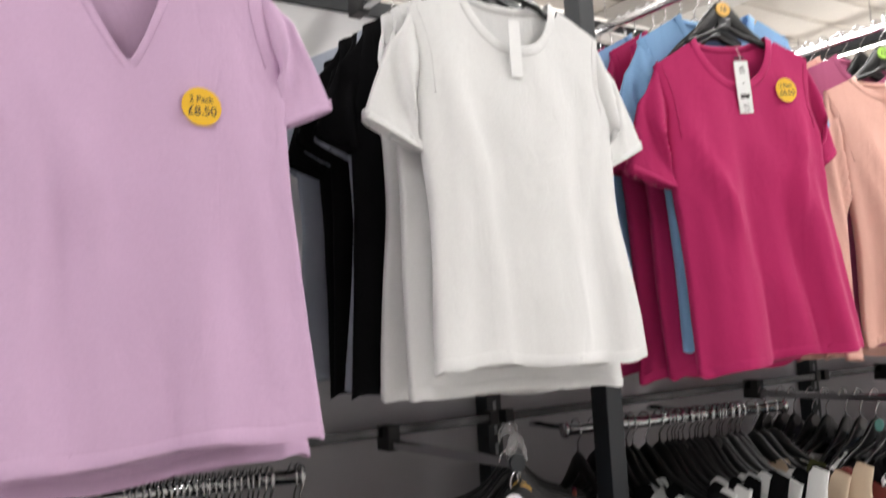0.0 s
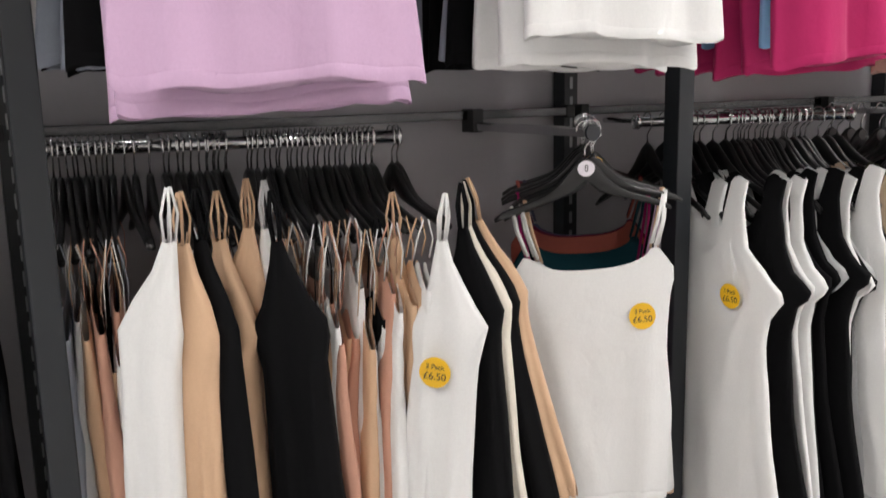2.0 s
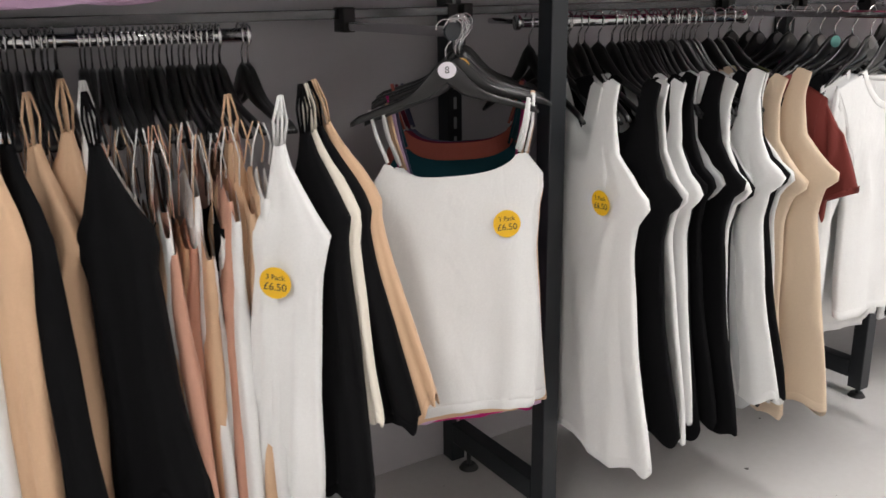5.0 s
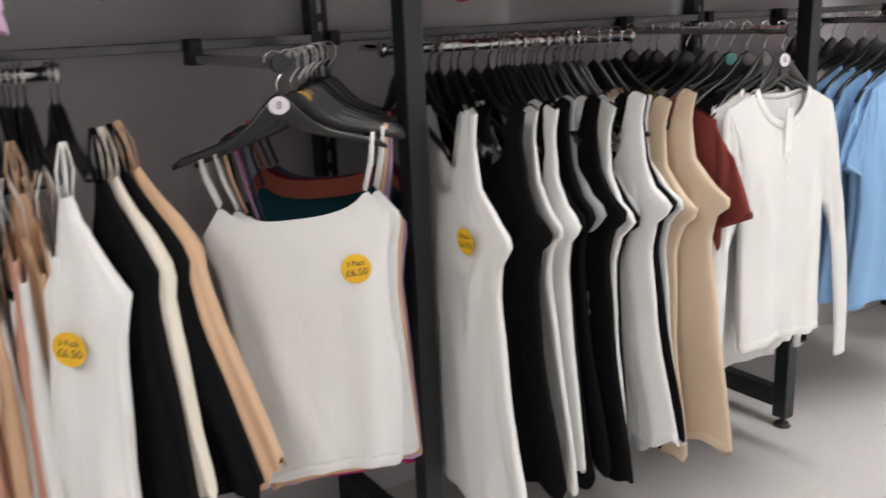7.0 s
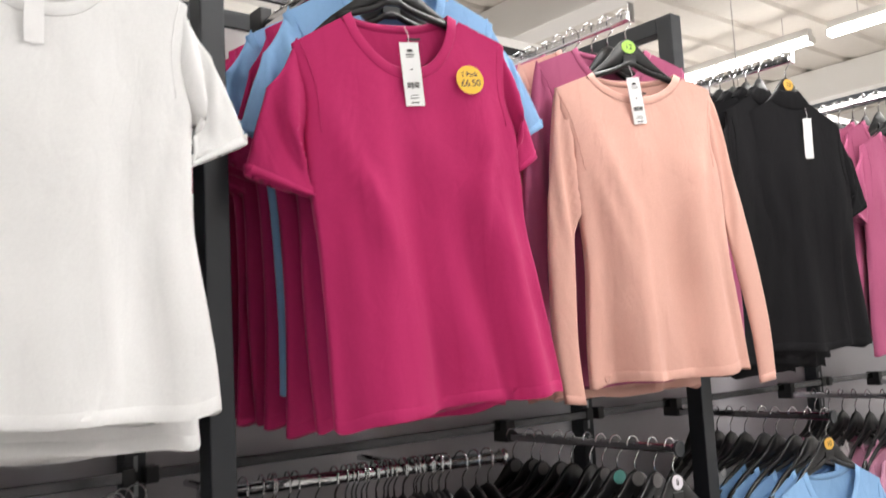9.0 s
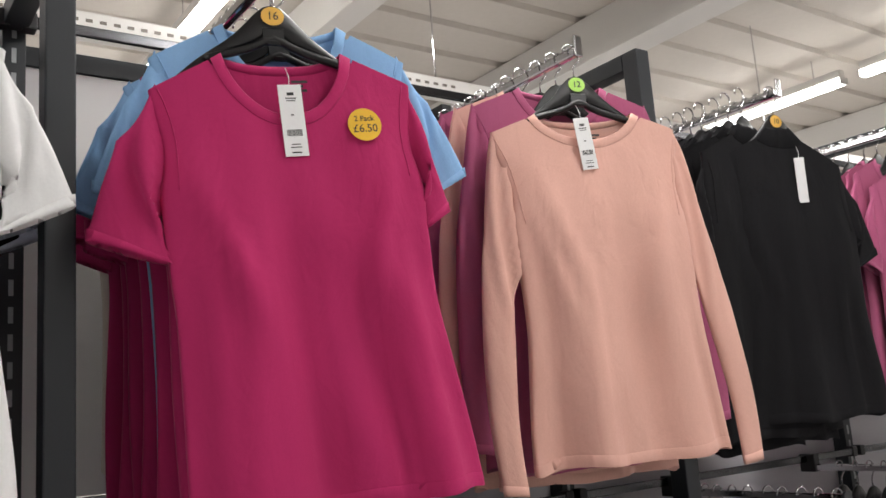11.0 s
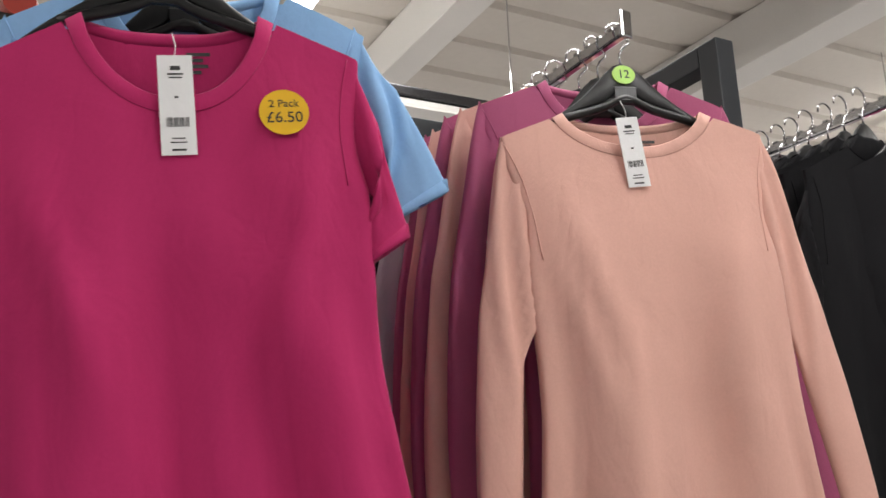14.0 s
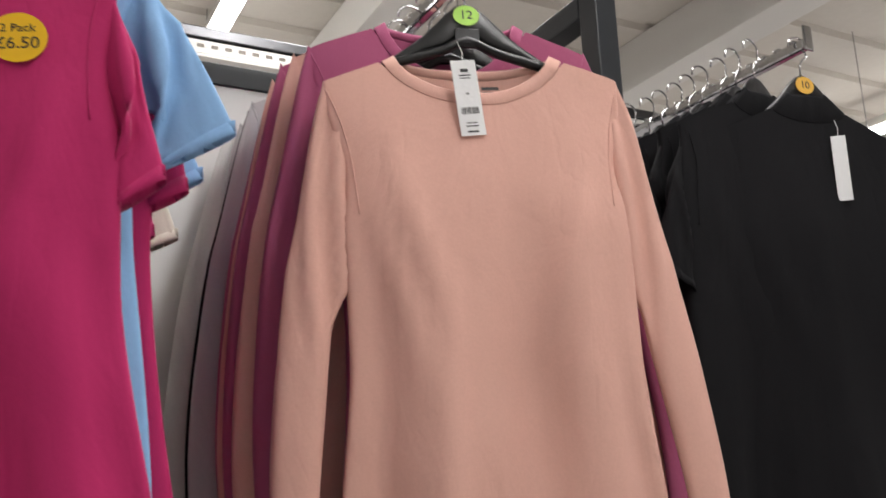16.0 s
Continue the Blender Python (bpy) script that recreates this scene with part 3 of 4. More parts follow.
def put(kind, m, **kw):
    """One more of a kind: built once, then copied."""
    key = (kind, tuple(sorted(kw.items())))
    if key in MADE:
        return copy_thing(MADE[key], m)
    ob = kind(**kw)
    ob.matrix_basis = m
    MADE[key] = ob
    return ob


def price_sticker(m, lines=("2 Pack", "£6.50"), r=0.026):
    """A round yellow price sticker stuck on the cloth."""
    root = thing("price_sticker", "round yellow paper price sticker with black print on a shirt", "sticker", "price stickers", m)
    d = part("paper", add_disc(bmesh.new(), (0, 0, 0), r, 0.0008, 36), M_YELLOW, root)
    lettering(lines[0], r * 0.46, 0, -0.0012, r * 0.36, d, "print")
    lettering(lines[1], r * 0.66, 0, -0.0012, -r * 0.26, d, "print")
    return root


def swing_tag(m, w=0.034, h=0.105, lines=True):
    """A white card tag that hangs on a thread."""
    root = thing("swing_tag", "white card swing tag with small print on a thread", "tag", "swing tags", m)
    card = part("card", box(-w / 2, w / 2, -0.0007, 0.0007, -h, 0, 0.0005), M_TAG, root)
    part("thread", tube([(0, 0, -0.004), (0.002, 0.002, 0.012), (-0.001, 0.006, 0.028)], 0.0006, 5), M_TAG, root)
    if lines:
        for z, ww, hh in ((-0.012, 0.010, 0.0045), (-0.020, 0.016, 0.0016), (-0.024, 0.013, 0.0012), (-0.045, 0.004, 0.002), (-h * 0.83, 0.013, 0.0012), (-h * 0.87, 0.016, 0.0012), (-h * 0.94, 0.014, 0.002)):
            part("print", box(-ww / 2, ww / 2, -0.0011, -0.0006, z - hh, z), M_INK, card)
        for k in range(12):
            x = -0.011 + 0.0019 * k
            part("bar", box(x, x + (0.0011 if k % 3 else 0.0006), -0.0011, -0.0006, -h * 0.72, -h * 0.63), M_INK, card)
    return root


# ---- the shop's shell ----
X0, X1, Y0, Y1, ZC = -5.0, 12.0, -1.9, 9.0, 3.75
tagged(part("floor", box(X0, X1, Y0, Y1, -0.1, 0.0), M_FLOOR), "pale grey speckled vinyl shop floor", "floor", kind="structure")
# The unseen south wall is added close by to cut low frontal light.
for nm, b in (("wall_west", (X0 - 0.2, X0, Y0, Y1, 0, ZC)), ("wall_east", (X1, X1 + 0.2, Y0, Y1, 0, ZC)), ("south_light_block", (X0, X1, Y0 - 0.2, Y0, 0, ZC)), ("wall_north", (X0, X1, Y1, Y1 + 0.2, 0, ZC))):
    tagged(part(nm, box(*b), M_WALL), "plain off-white wall added to close the shop", "wall", kind="structure")


def deck_mesh():
    """A trapezoid-profiled roof deck, ribs along x."""
    bm = bmesh.new()
    prof = []
    y = Y0
    while y < Y1:
        prof += [(y, ZC), (y + 0.30, ZC), (y + 0.32, ZC + 0.03), (y + 0.38, ZC + 0.03), (y + 0.40, ZC)]
        y += 0.40
    lo = [bm.verts.new((X0, p[0], p[1])) for p in prof]
    hi = [bm.verts.new((X1, p[0], p[1])) for p in prof]
    for k in range(len(prof) - 1):
        if (lo[k].co - lo[k + 1].co).length > 1e-5:
            bm.faces.new((lo[k], lo[k + 1], hi[k + 1], hi[k]))
    add_box(bm, X0, X1, Y0, Y1, ZC + 0.07, ZC + 0.2)
    return bm


tagged(part("ceiling", deck_mesh(), M_DECK), "beige profiled metal roof deck", "ceiling", kind="structure")
for bx, w, zb in ((-3.2, 0.16, 3.50), (-0.6, 0.16, 3.50), (3.2, 0.16, 3.50), (4.9, 0.22, 3.46), (8.6, 0.22, 3.46), (10.6, 0.22, 3.46)):
    tagged(part("beam", box(bx - w / 2, bx + w / 2, Y0, Y1, zb, ZC - 0.004, 0.006), M_BEAM), "cream painted roof beam under the metal deck", "beam", "roof beams", kind="structure")


def batten(x, y, length=1.45):
    root = thing("batten_light", "white fluorescent batten light with glowing tube under the ceiling", "ceiling light", "batten lights", pose(x, y, 3.50))
    part("housing", box(-0.035, 0.035, -length / 2, length / 2, 0.03, 0.09, 0.004), M_BEAM, root)
    part("diffuser", box(-0.045, 0.045, -length / 2, length / 2, -0.02, 0.0285, 0.012), M_GLOW, root)
    for s in (-1, 1):
        part("end_cap", box(-0.047, 0.047, s * (length / 2 + 0.001), s * (length / 2 + 0.012), -0.022, 0.03), M_BEAM, root)
        part("hanger_rod", tube([(0, s * length * 0.35, 0.089), (0, s * length * 0.35, 0.24)], 0.004, 6), M_CHROME, root)
    return root


BAT = batten(LIGHT_ROWS[0], -0.9)
for lx in LIGHT_ROWS:
    for k in range(6):
        if lx == LIGHT_ROWS[0] and k == 0:
            continue
        copy_thing(BAT, pose(lx, -0.9 + 1.6 * k, 3.50))

# ---- the display run ----
POSTS = [1.222 + 1.235 * k for k in range(-3, 6)]
YF, YB, TOP = 1.257, 1.65, 2.175
ZU, ZL = 2.085, 1.163


def frame_bay(x):
    root = thing("display_stand", "dark grey powder-coated steel stand with slotted upright on the floor", "display stand", "stands of the display run", pose(x, 0, 0))
    w, d = 0.021, 0.022
    part("post", box(-w, w, YF - d, YF + d, 0.03, TOP, 0.003), M_STEEL, root)
    part("top_bar", box(-w, w, YF + d + 0.001, YB - 0.03, TOP - 0.04, TOP, 0.003), M_STEEL, root)
    part("foot_bar", box(-w, w, YF + d + 0.001, YB - 0.03, 0.06, 0.115, 0.003), M_STEEL, root)
    for yy in (YF, YB - 0.08):
        bm = bmesh.new()
        bmesh.ops.create_cone(bm, cap_ends=True, segments=20, radius1=0.026, radius2=0.018, depth=0.012, matrix=pose(0, yy, 0.006))
        add_tube(bm, [(0, yy, 0.012), (0, yy, 0.062)], 0.006, 8)
        part("levelling_foot", bm, M_CAP, root)
    up = part("upright", box(-0.02, 0.02, YB - 0.03, YB + 0.015, 0.0, 2.175, 0.002), M_STEEL, root)
    for k in range(44):
        part("slot", box(-0.004, 0.004, YB - 0.0312, YB - 0.0295, 0.10 + k * 0.047, 0.128 + k * 0.047), M_SLOT, up)
    return root


first = frame_bay(POSTS[0])
for px in POSTS[1:]:
    copy_thing(first, pose(px, 0, 0))

for k, (a, b) in enumerate(zip(POSTS, POSTS[1:])):
    root = thing(f"wall_panel_{k + 1}", "pale grey painted back panel of the display run", "wall panel", kind="structure", m=pose(a, 0, 0))
    # the lowest 0.12 m is added to block light from behind
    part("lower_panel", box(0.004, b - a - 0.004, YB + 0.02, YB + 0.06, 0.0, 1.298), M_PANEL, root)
    part("upper_panel", box(0.004, b - a - 0.004, YB + 0.02, YB + 0.06, 1.302, 2.09), M_PANEL_UPPER, root, "paler upper panel")
    part("top_edge", box(0.004, b - a - 0.004, YB + 0.015, YB + 0.065, 2.091, 2.130, 0.002), M_STEEL, root)


def cross_bar(x0, x1, z):
    root = thing("cross_bar", "chrome cross bar between the uprights of the display", "rail", "cross bars", pose(x0, YB - 0.05, z))
    n = x1 - x0
    part("bar", box(0.024, n - 0.024, -0.006, 0.006, -0.010, 0.010, 0.002), M_BAR, root)
    for s in (0.022, n - 0.022):
        part("bracket", box(s - 0.012, s + 0.012, -0.009, 0.02, -0.016, 0.016, 0.003), M_CAP, root)
    return root


for a, b in zip(POSTS, POSTS[1:]):
    cross_bar(a, b, 1.175)
    cross_bar(a, b, 2.148)


def display_arm(x, z, front, label="chrome face-out rail for front-facing garments"):
    root = thing("faceout_rail", label, "rail", "face-out rails", pose(x, front, z))
    n = YB - 0.06 - front
    part("tube", box(-0.008, 0.008, 0.0, n, -0.022, -0.003, 0.004), M_CHROME, root)
    if z > 1.5:
        part("end_stop", box(-0.010, 0.010, -0.005, -0.0005, -0.026, 0.018, 0.003), M_CHROME, root)
        for k in range(14):
            yy = 0.02 + k * (n - 0.06) / 14
            part("stud", box(-0.0065, 0.0065, yy, yy + 0.012, -0.0032, 0.002, 0.0015), M_CHROME, root)
    else:
        part("end_cap", tube([(0, -0.006, -0.012), (0, -0.0003, -0.012)], 0.016, 20), M_STEEL, root)
    part("bracket", box(-0.014, 0.014, n - 0.02, n + 0.03, -0.026, 0.026, 0.003), M_CAP, root)
    return root


def hang_rail(a, b, z):
    """A free-ended chrome tube for side-on garments, set on two stays."""
    root = thing("hanging_rail", "chrome hanging rail crowded with hangers", "rail", "hanging rails", pose(0, 0, z - 0.013))
    a, b = Vector((*a, 0)), Vector((*b, 0))
    part("tube", tube([a, b], 0.0125, 14), M_CHROME, root, smooth=True)
    for p, s in ((a, -1), (b, 1)):
        d = (b - a).normalized() * s
        part("end_cap", tube([p, p + d * 0.008], 0.017, 16), M_CHROME, root, smooth=True)
    for f in (0.06, 0.72):
        p = a.lerp(b, f)
        part("stay", tube([p + Vector((0, 0.012, 0)), (p.x, YB - 0.05, 0.0)], 0.007, 8), M_CHROME, root)
    return root


RND = random.Random(11)


def arm_stock(x, z, front, stock, gap=0.045, jig=6, lead=(0, 0, 0), number="", disc="pale", hang_turn=None, lift=0.045, drift=0.0, rear_turn=0.0, dx=0.0, rear_discs=("none",), creep=0.0):
    """Hang garments along one arm, front to back. stock: (kind, options) from the front; lead: how the first one tips and turns."""
    display_arm(x, z, front - 0.02)
    lead_thing = None
    for i, (kind, kw) in enumerate(stock):
        y = front + i * gap
        if i == 0:
            m = pose(x + dx, y, z + 0.002, *lead)
            hm = pose(x, y, z + 0.002, lead[0], lead[1] * 0.25, lead[2] if hang_turn is None else hang_turn)
            put(hanger, hm, disc=disc, number=number, yoke=kind is not cami, **({"wide": 0.180, "droop": 0.048} if kind is cami else {"wide": 0.168, "thick": 0.004}))
        else:
            turn = rear_turn + RND.uniform(-jig, jig)
            xx = x + drift + creep * i + RND.uniform(-0.010, 0.010)
            tip = (RND.uniform(-1.5, 1.5) + lead[0] * 0.5, lead[1] * max(0.0, 1.0 - 0.10 * i) + RND.uniform(-1.2, 1.2), turn)
            m = pose(xx, y, z + 0.002 + lift + RND.uniform(-0.008, 0.006), *tip)
            put(hanger, pose(xx, y, z + 0.002, *tip), disc=RND.choice(rear_discs), yoke=kind is not cami, **({"wide": 0.180, "droop": 0.048} if kind is cami else {"wide": 0.15, "thick": 0.003} if lift > 0.01 else {}))
        ob = put(kind, m, **kw)
        lead_thing = lead_thing or (m, CUTS.get(ob.name))
    return lead_thing


def t(color, style="crew", seed=1, **kw):
    return (tee, dict(color=color, style=style, seed=seed, **kw))


def l(color, seed=1, **kw):
    return (long_top, dict(color=color, seed=seed, **kw))


def c(color, hem=-0.74, seed=None, **kw):
    return (cami, dict(color=color, seed=seed or 80 + len(color), hem=hem, **kw))


def v(color, hem=-0.90, seed=None, **kw):
    return (tank, dict(color=color, seed=seed or 90 + len(color), hem=hem, **kw))


GB, BK = t("greyblue", "vee", 3, hem=-0.82), t("black", "vee", 4, hem=-0.83)
# upper arms
arm_stock(-0.36, ZU, 1.16, [BK, GB, BK, GB, BK, GB, BK, GB], number="14", disc="amber")
ON_LILAC = arm_stock(0.285, ZU, 1.16, [t("lilac", "vee", 5, hem=-0.845, half=0.208, folds=0.017, thick=0.018, flare=0.014, open_cuff=0.028), t("lilac", "vee", 6, hem=-0.90, half=0.206), t("lilac", "vee", 7, hem=-0.90, half=0.206), BK, GB, GB, BK, GB, BK, GB], lead=(-6, -1, -3), number="14", disc="amber", drift=-0.01, gap=0.042, lift=0.02)
ON_WHITE = arm_stock(0.905, ZU, 1.155, [t("white", "crew", 8, hem=-0.778, half=0.198, thick=0.018, folds=0.017, grow=1.06, flare=0.016), t("white", "crew", 9, hem=-0.83, half=0.20, nick=0.05), t("white", "crew", 10, hem=-0.84, half=0.20, nick=0.05), BK, GB, BK, BK, GB, BK, GB], lead=(-5, 1, -2), dx=0.035, number="16", disc="lime", gap=0.042, drift=0.038, rear_turn=-3, lift=0.02)
PK, PB, PL = t("pink", "crew", 14, hem=-0.90, half=0.198, open_cuff=0.034, drape=0.035, low=0.035), t("blue", "crew", 13, hem=-0.84, half=0.186, grow=1.08, flare=0.0), t("pink", "crew", 16, hem=-0.885, half=0.204, open_cuff=0.036, drape=0.02, low=0.05)
ON_PINK = arm_stock(1.495, ZU, 1.125, [t("pink", "crew", 12, hem=-0.812, half=0.195, flare=0.014, thick=0.018, folds=0.021, grow=1.04, open_cuff=0.030, drape=0.030, low=0.01), PB, PL, PK, PB, PK, PL, PK, PL, t("cream", "crew", 34)], lead=(-1, -5, -13), number="16", disc="amber", drift=0.012, creep=0.006, rear_turn=-11, jig=2.5, lift=0.070, gap=0.048)
PC, MV = l("peach", 23, hem=-0.905, half=0.178, folds=0.014, splay=0.022), l("mauve", 22, hem=-0.875, half=0.176, folds=0.014, splay=0.016)
ON_PEACH = arm_stock(2.143, ZU, 1.150, [l("peach", 21, half=0.184, hem=-0.80, neck=0.116, thick=0.018, folds=0.021, depth=0.062), MV, PC, MV, PC, MV, l("grey", 25), l("black", 63, hem=-0.80), l("grey", 24), l("white", 62, hem=-0.80), l("cream", 26)], lead=(-4, -2, -18), number="12", disc="lime", rear_turn=-15, jig=2.5, lift=0.080, drift=-0.008, gap=0.046)
CH, CJ = t("charcoal", "mock", 32, hem=-0.80, open_cuff=0.034, low=0.02), t("charcoal", "mock", 33, hem=-0.83, open_cuff=0.03, nick=0.02)
ON_CHAR = arm_stock(2.757, ZU, 1.125, [t("charcoal", "mock", 31, hem=-0.765, half=0.205, flare=0.03, thick=0.018, folds=0.016), CH, CJ, CH, CJ, CH, CJ, CH, CJ, CH, CJ, CH, t("cream", "crew", 34)], gap=0.037, lead=(0, 0, -10), number="10", disc="amber", lift=0.012, rear_turn=-2, drift=-0.07)
MA, MB = t("mauve", "crew", 41, folds=0.016), t("mauve", "crew", 42, folds=0.018)
arm_stock(3.385, ZU, 1.13, [MA, MB, MB, MA, MB, MA, MB, MB, MA], lead=(0, 0, -8), jig=14, number="12", disc="lime")
arm_stock(4.012, ZU, 1.13, [CJ, CH, CJ, CH, CJ, CH], lead=(0, 0, -8), jig=12, number="12", disc="amber")

# lower arms
LOW = ("dull", "dull", "none", "mint", "dull")
ON_CAMI = arm_stock(0.925, ZL, 1.195, [c("white", -0.755, 50, hem_half=0.138, half=0.146), c("white", -0.775, 58, drop=0.012), c("nude", -0.80, 51, drop=0.03), c("black", -0.80, 51, drop=0.04), c("lilac", -0.835, 53, drop=0.05), c("slate", -0.85, 52, drop=0.065), c("magenta", -0.875, 54, drop=0.08), c("teal", -0.80, 55, drop=0.025), c("teal", -0.80, 55, drop=0.02), c("coral", -0.78, 56), c("wine", -0.80, 57), c("slate", -0.80, 52)], gap=0.030, jig=3, lead=(0, -3, -26), number="8", disc="pale", hang_turn=-14, lift=0.0, rear_turn=-19, rear_discs=("none", "none", "none", "none", "amber"), drift=0.012, creep=0.0225)
LW, LB = l("white", 62, hem=-0.80), l("black", 63, hem=-0.80)
ON_TOP = arm_stock(2.123, ZL, 1.10, [l("white", 61, buttons=True, hem=-0.735, half=0.160, flare=-0.01), LW, LB, LB, LW, LB, LW, LB, MV, LB, LB], gap=0.046, lead=(-5, 2, 0), number="8", disc="pale", lift=0.0, rear_discs=LOW)
LBU, LBV = t("blue", "crew", 72, folds=0.016), t("blue", "crew", 71, folds=0.014)
W9 = t("white", "crew", 9, hem=-0.83)
arm_stock(2.796, ZL, 1.13, [LBV, LBU, LBV, LBU, LBV, W9, W9, W9, W9, W9], lead=(0, 0, -10), jig=9, number="10", disc="amber", lift=0.0)
RA, RB = t("rose", "crew", 73), t("rose", "crew", 74)
arm_stock(3.42, ZL, 1.18, [RA, RB, RA, RB, W9, RB, W9, RA], lead=(0, 0, -8), jig=10, number="12", disc="pale", lift=0.0)
arm_stock(4.05, ZL, 1.18, [RB, RA, RB, W9, RB, W9], lead=(0, 0, -8), jig=10, number="12", disc="pale", lift=0.0)


def on_rail(a, b, z, f, item, turn, tip=0.0, yoke=False, disc="none", slide=0.0):
    """slide: how far the garment has slipped along its hanger towards the aisle."""
    x, y = a[0] + (b[0] - a[0]) * f, a[1] + (b[1] - a[1]) * f
    m = pose(x, y, z + 0.002, tip, RND.uniform(-3, 3), turn)
    put(hanger, m, disc=disc, yoke=yoke, **({"wide": 0.185, "droop": 0.052} if item and item[0] is cami else {}))
    if item:
        m = m @ pose(slide, 0, 0)
        ob = put(item[0], m, **item[1])
        return m, CUTS.get(ob.name)
    return None


def thin_stock(a, b, z, fs, colors, make, base, jig, slide=0.0):
    """Side-on garments packed along a rail."""
    for k, f in enumerate(fs):
        on_rail(a, b, z, f, make(colors[k % len(colors)]), base + RND.uniform(-jig, jig), RND.uniform(-3, 3), disc=RND.choice(["none", "none", "none", "dull"]), slide=slide + RND.uniform(-0.03, 0.05))


# camisole rail
RA0, RA1 = (0.035, 1.50), (0.622, 1.375)
hang_rail(RA0, RA1, ZL)


def side_cami(k):
    return c(k, -0.88, hem_half=0.150, drop=RND.choice((-0.03, 0.0, 0.02, 0.05)), seed=RND.choice((81, 82, 83)))


def slipped(x, y, z, color, turn, hem_z, half=0.07, hem_half=0.08, seed=1, tip=0.0, shift=0.0, lean=0.0, lop=0.0):
    """A camisole that has slid to the near end of its hanger and hangs by both straps; shift: where the straps gather."""
    f = min(1.0, max(0.0, (x - RA0[0]) / (RA1[0] - RA0[0])))
    ry = RA0[1] + (RA1[1] - RA0[1]) * f
    put(hanger, pose(RA0[0] + (RA1[0] - RA0[0]) * f, ry, ZL + 0.002, 0, -3, -92 + RND.uniform(-4, 4)), disc="none", yoke=False, wide=0.185, droop=0.052)
    m = pose(x, y, z + 0.118, tip, lean, turn) @ pose(-shift * 0.4, 0, 0)
    ob = put(cami, m, color=color, seed=seed, hem=hem_z - z - 0.118, half=half, hem_half=hem_half, folds=0.010, bunch=True, shift=shift, lop=lop)
    return m, CUTS[ob.name]


thin_stock(RA0, RA1, ZL, [0.01 + 0.016 * k for k in range(11)], ["white", "greyblue", "nude", "blush", "white", "black", "blush"], side_cami, -98, 5, 0.04)
thin_stock(RA0, RA1, ZL, [0.30 + 0.020 * k for k in range(10)], ["nude", "blush", "white", "brown", "nude", "black"], side_cami, -97, 5, 0.03)
thin_stock(RA0, RA1, ZL, [0.54 + 0.0165 * k for k in range(24)], ["nude", "white", "blush", "white", "nude", "black", "white", "blush", "nude", "white", "blush"], side_cami, -98, 4, 0.085)
slipped(0.150, 1.120, 1.105, "white", -44, 0.22, 0.048, 0.056, 201, lean=3, lop=-0.040)
slipped(0.166, 1.150, 1.095, "nude", -52, 0.22, 0.044, 0.056, 202, lop=0.006)
slipped(0.190, 1.175, 1.095, "black", -56, 0.22, 0.046, 0.058, 203, lean=-3)
slipped(0.236, 1.215, 1.085, "nude", -50, 0.34, 0.052, 0.036, 204, lop=0.01)
slipped(0.284, 1.220, 1.100, "nude", -36, 0.40, 0.050, 0.066, 205, lop=-0.020)
slipped(0.314, 1.225, 1.095, "white", -32, 0.42, 0.050, 0.060, 206, lop=0.022)
slipped(0.296, 1.165, 1.085, "black", -30, 0.425, 0.058, 0.076, 207, lean=-4, lop=0.004)
slipped(0.515, 1.180, 1.065, "nude", -58, 0.62, 0.042, 0.024, 208, lop=-0.012)
ON_SLIP = slipped(0.575, 1.090, 1.066, "white", -42, 0.38, 0.062, 0.084, 209, lean=5, lop=0.030)
slipped(0.612, 1.130, 1.078, "black", -42, 0.36, 0.050, 0.062, 210, lean=-2, lop=0.012)
slipped(0.626, 1.160, 1.075, "cream", -46, 0.50, 0.046, 0.052, 211, lean=-5, lop=0.016)
slipped(0.632, 1.180, 1.075, "black", -44, 0.45, 0.048, 0.056, 212, 4, lean=-8, lop=0.014)
slipped(0.640, 1.195, 1.075, "nude", -40, 0.46, 0.046, 0.046, 213, 4, lean=-12, lop=0.010)

# vest top rail
RB0, RB1 = (1.275, 1.44), (1.865, 1.325)
hang_rail(RB0, RB1, ZL)
thin_stock(RB0, RB1, ZL, [0.21, 0.25], ["grey", "black"], v, -96, 4, 0.05)
thin_stock(RB0, RB1, ZL, [0.40 + 0.033 * k for k in range(12)], ["black", "white", "black", "grey", "white"], v, -96, 3, 0.05)
FIRST = v("white", -0.92, 39, half=0.20)
ON_VEST = on_rail(RB0, RB1, ZL, 0.04, FIRST, -96, slide=0.21)
for f, k, turn, slide in ((0.115, "black", -87, 0.215), (0.17, "white", -98, 0.08), (0.20, "black", -96, 0.10), (0.275, "white", -92, 0.15), (0.335, "black", -87, 0.15), (0.40, "white", -91, 0.135), (0.45, "black", -92, 0.14), (0.49, "white", -86, 0.14), (0.535, "black", -90, 0.13), (0.58, "white", -86, 0.145), (0.635, "black", -88, 0.12), (0.675, "white", -86, 0.14), (0.72, "black", -88, 0.11), (0.755, "white", -84, 0.12)):
    on_rail(RB0, RB1, ZL, f, v(k, -0.91 + RND.uniform(-0.04, 0.03), 30 + int(100 * f), half=RND.choice((0.165, 0.175, 0.19))), turn + RND.uniform(-4, 3), RND.uniform(-2, 2), slide=slide + RND.uniform(-0.02, 0.01))
for f, k, turn, slide in ((0.785, "beige", -84, 0.14), (0.845, "beige", -81, 0.15), (0.895, "olive", -86, 0.03)):
    on_rail(RB0, RB1, ZL, f, v(k, -0.93, 44 + int(100 * f)), turn, slide=slide)
on_rail(RB0, RB1, ZL, 0.945, t("rust", "crew", 95, open_cuff=0.03), -82, yoke=True, slide=0.08)

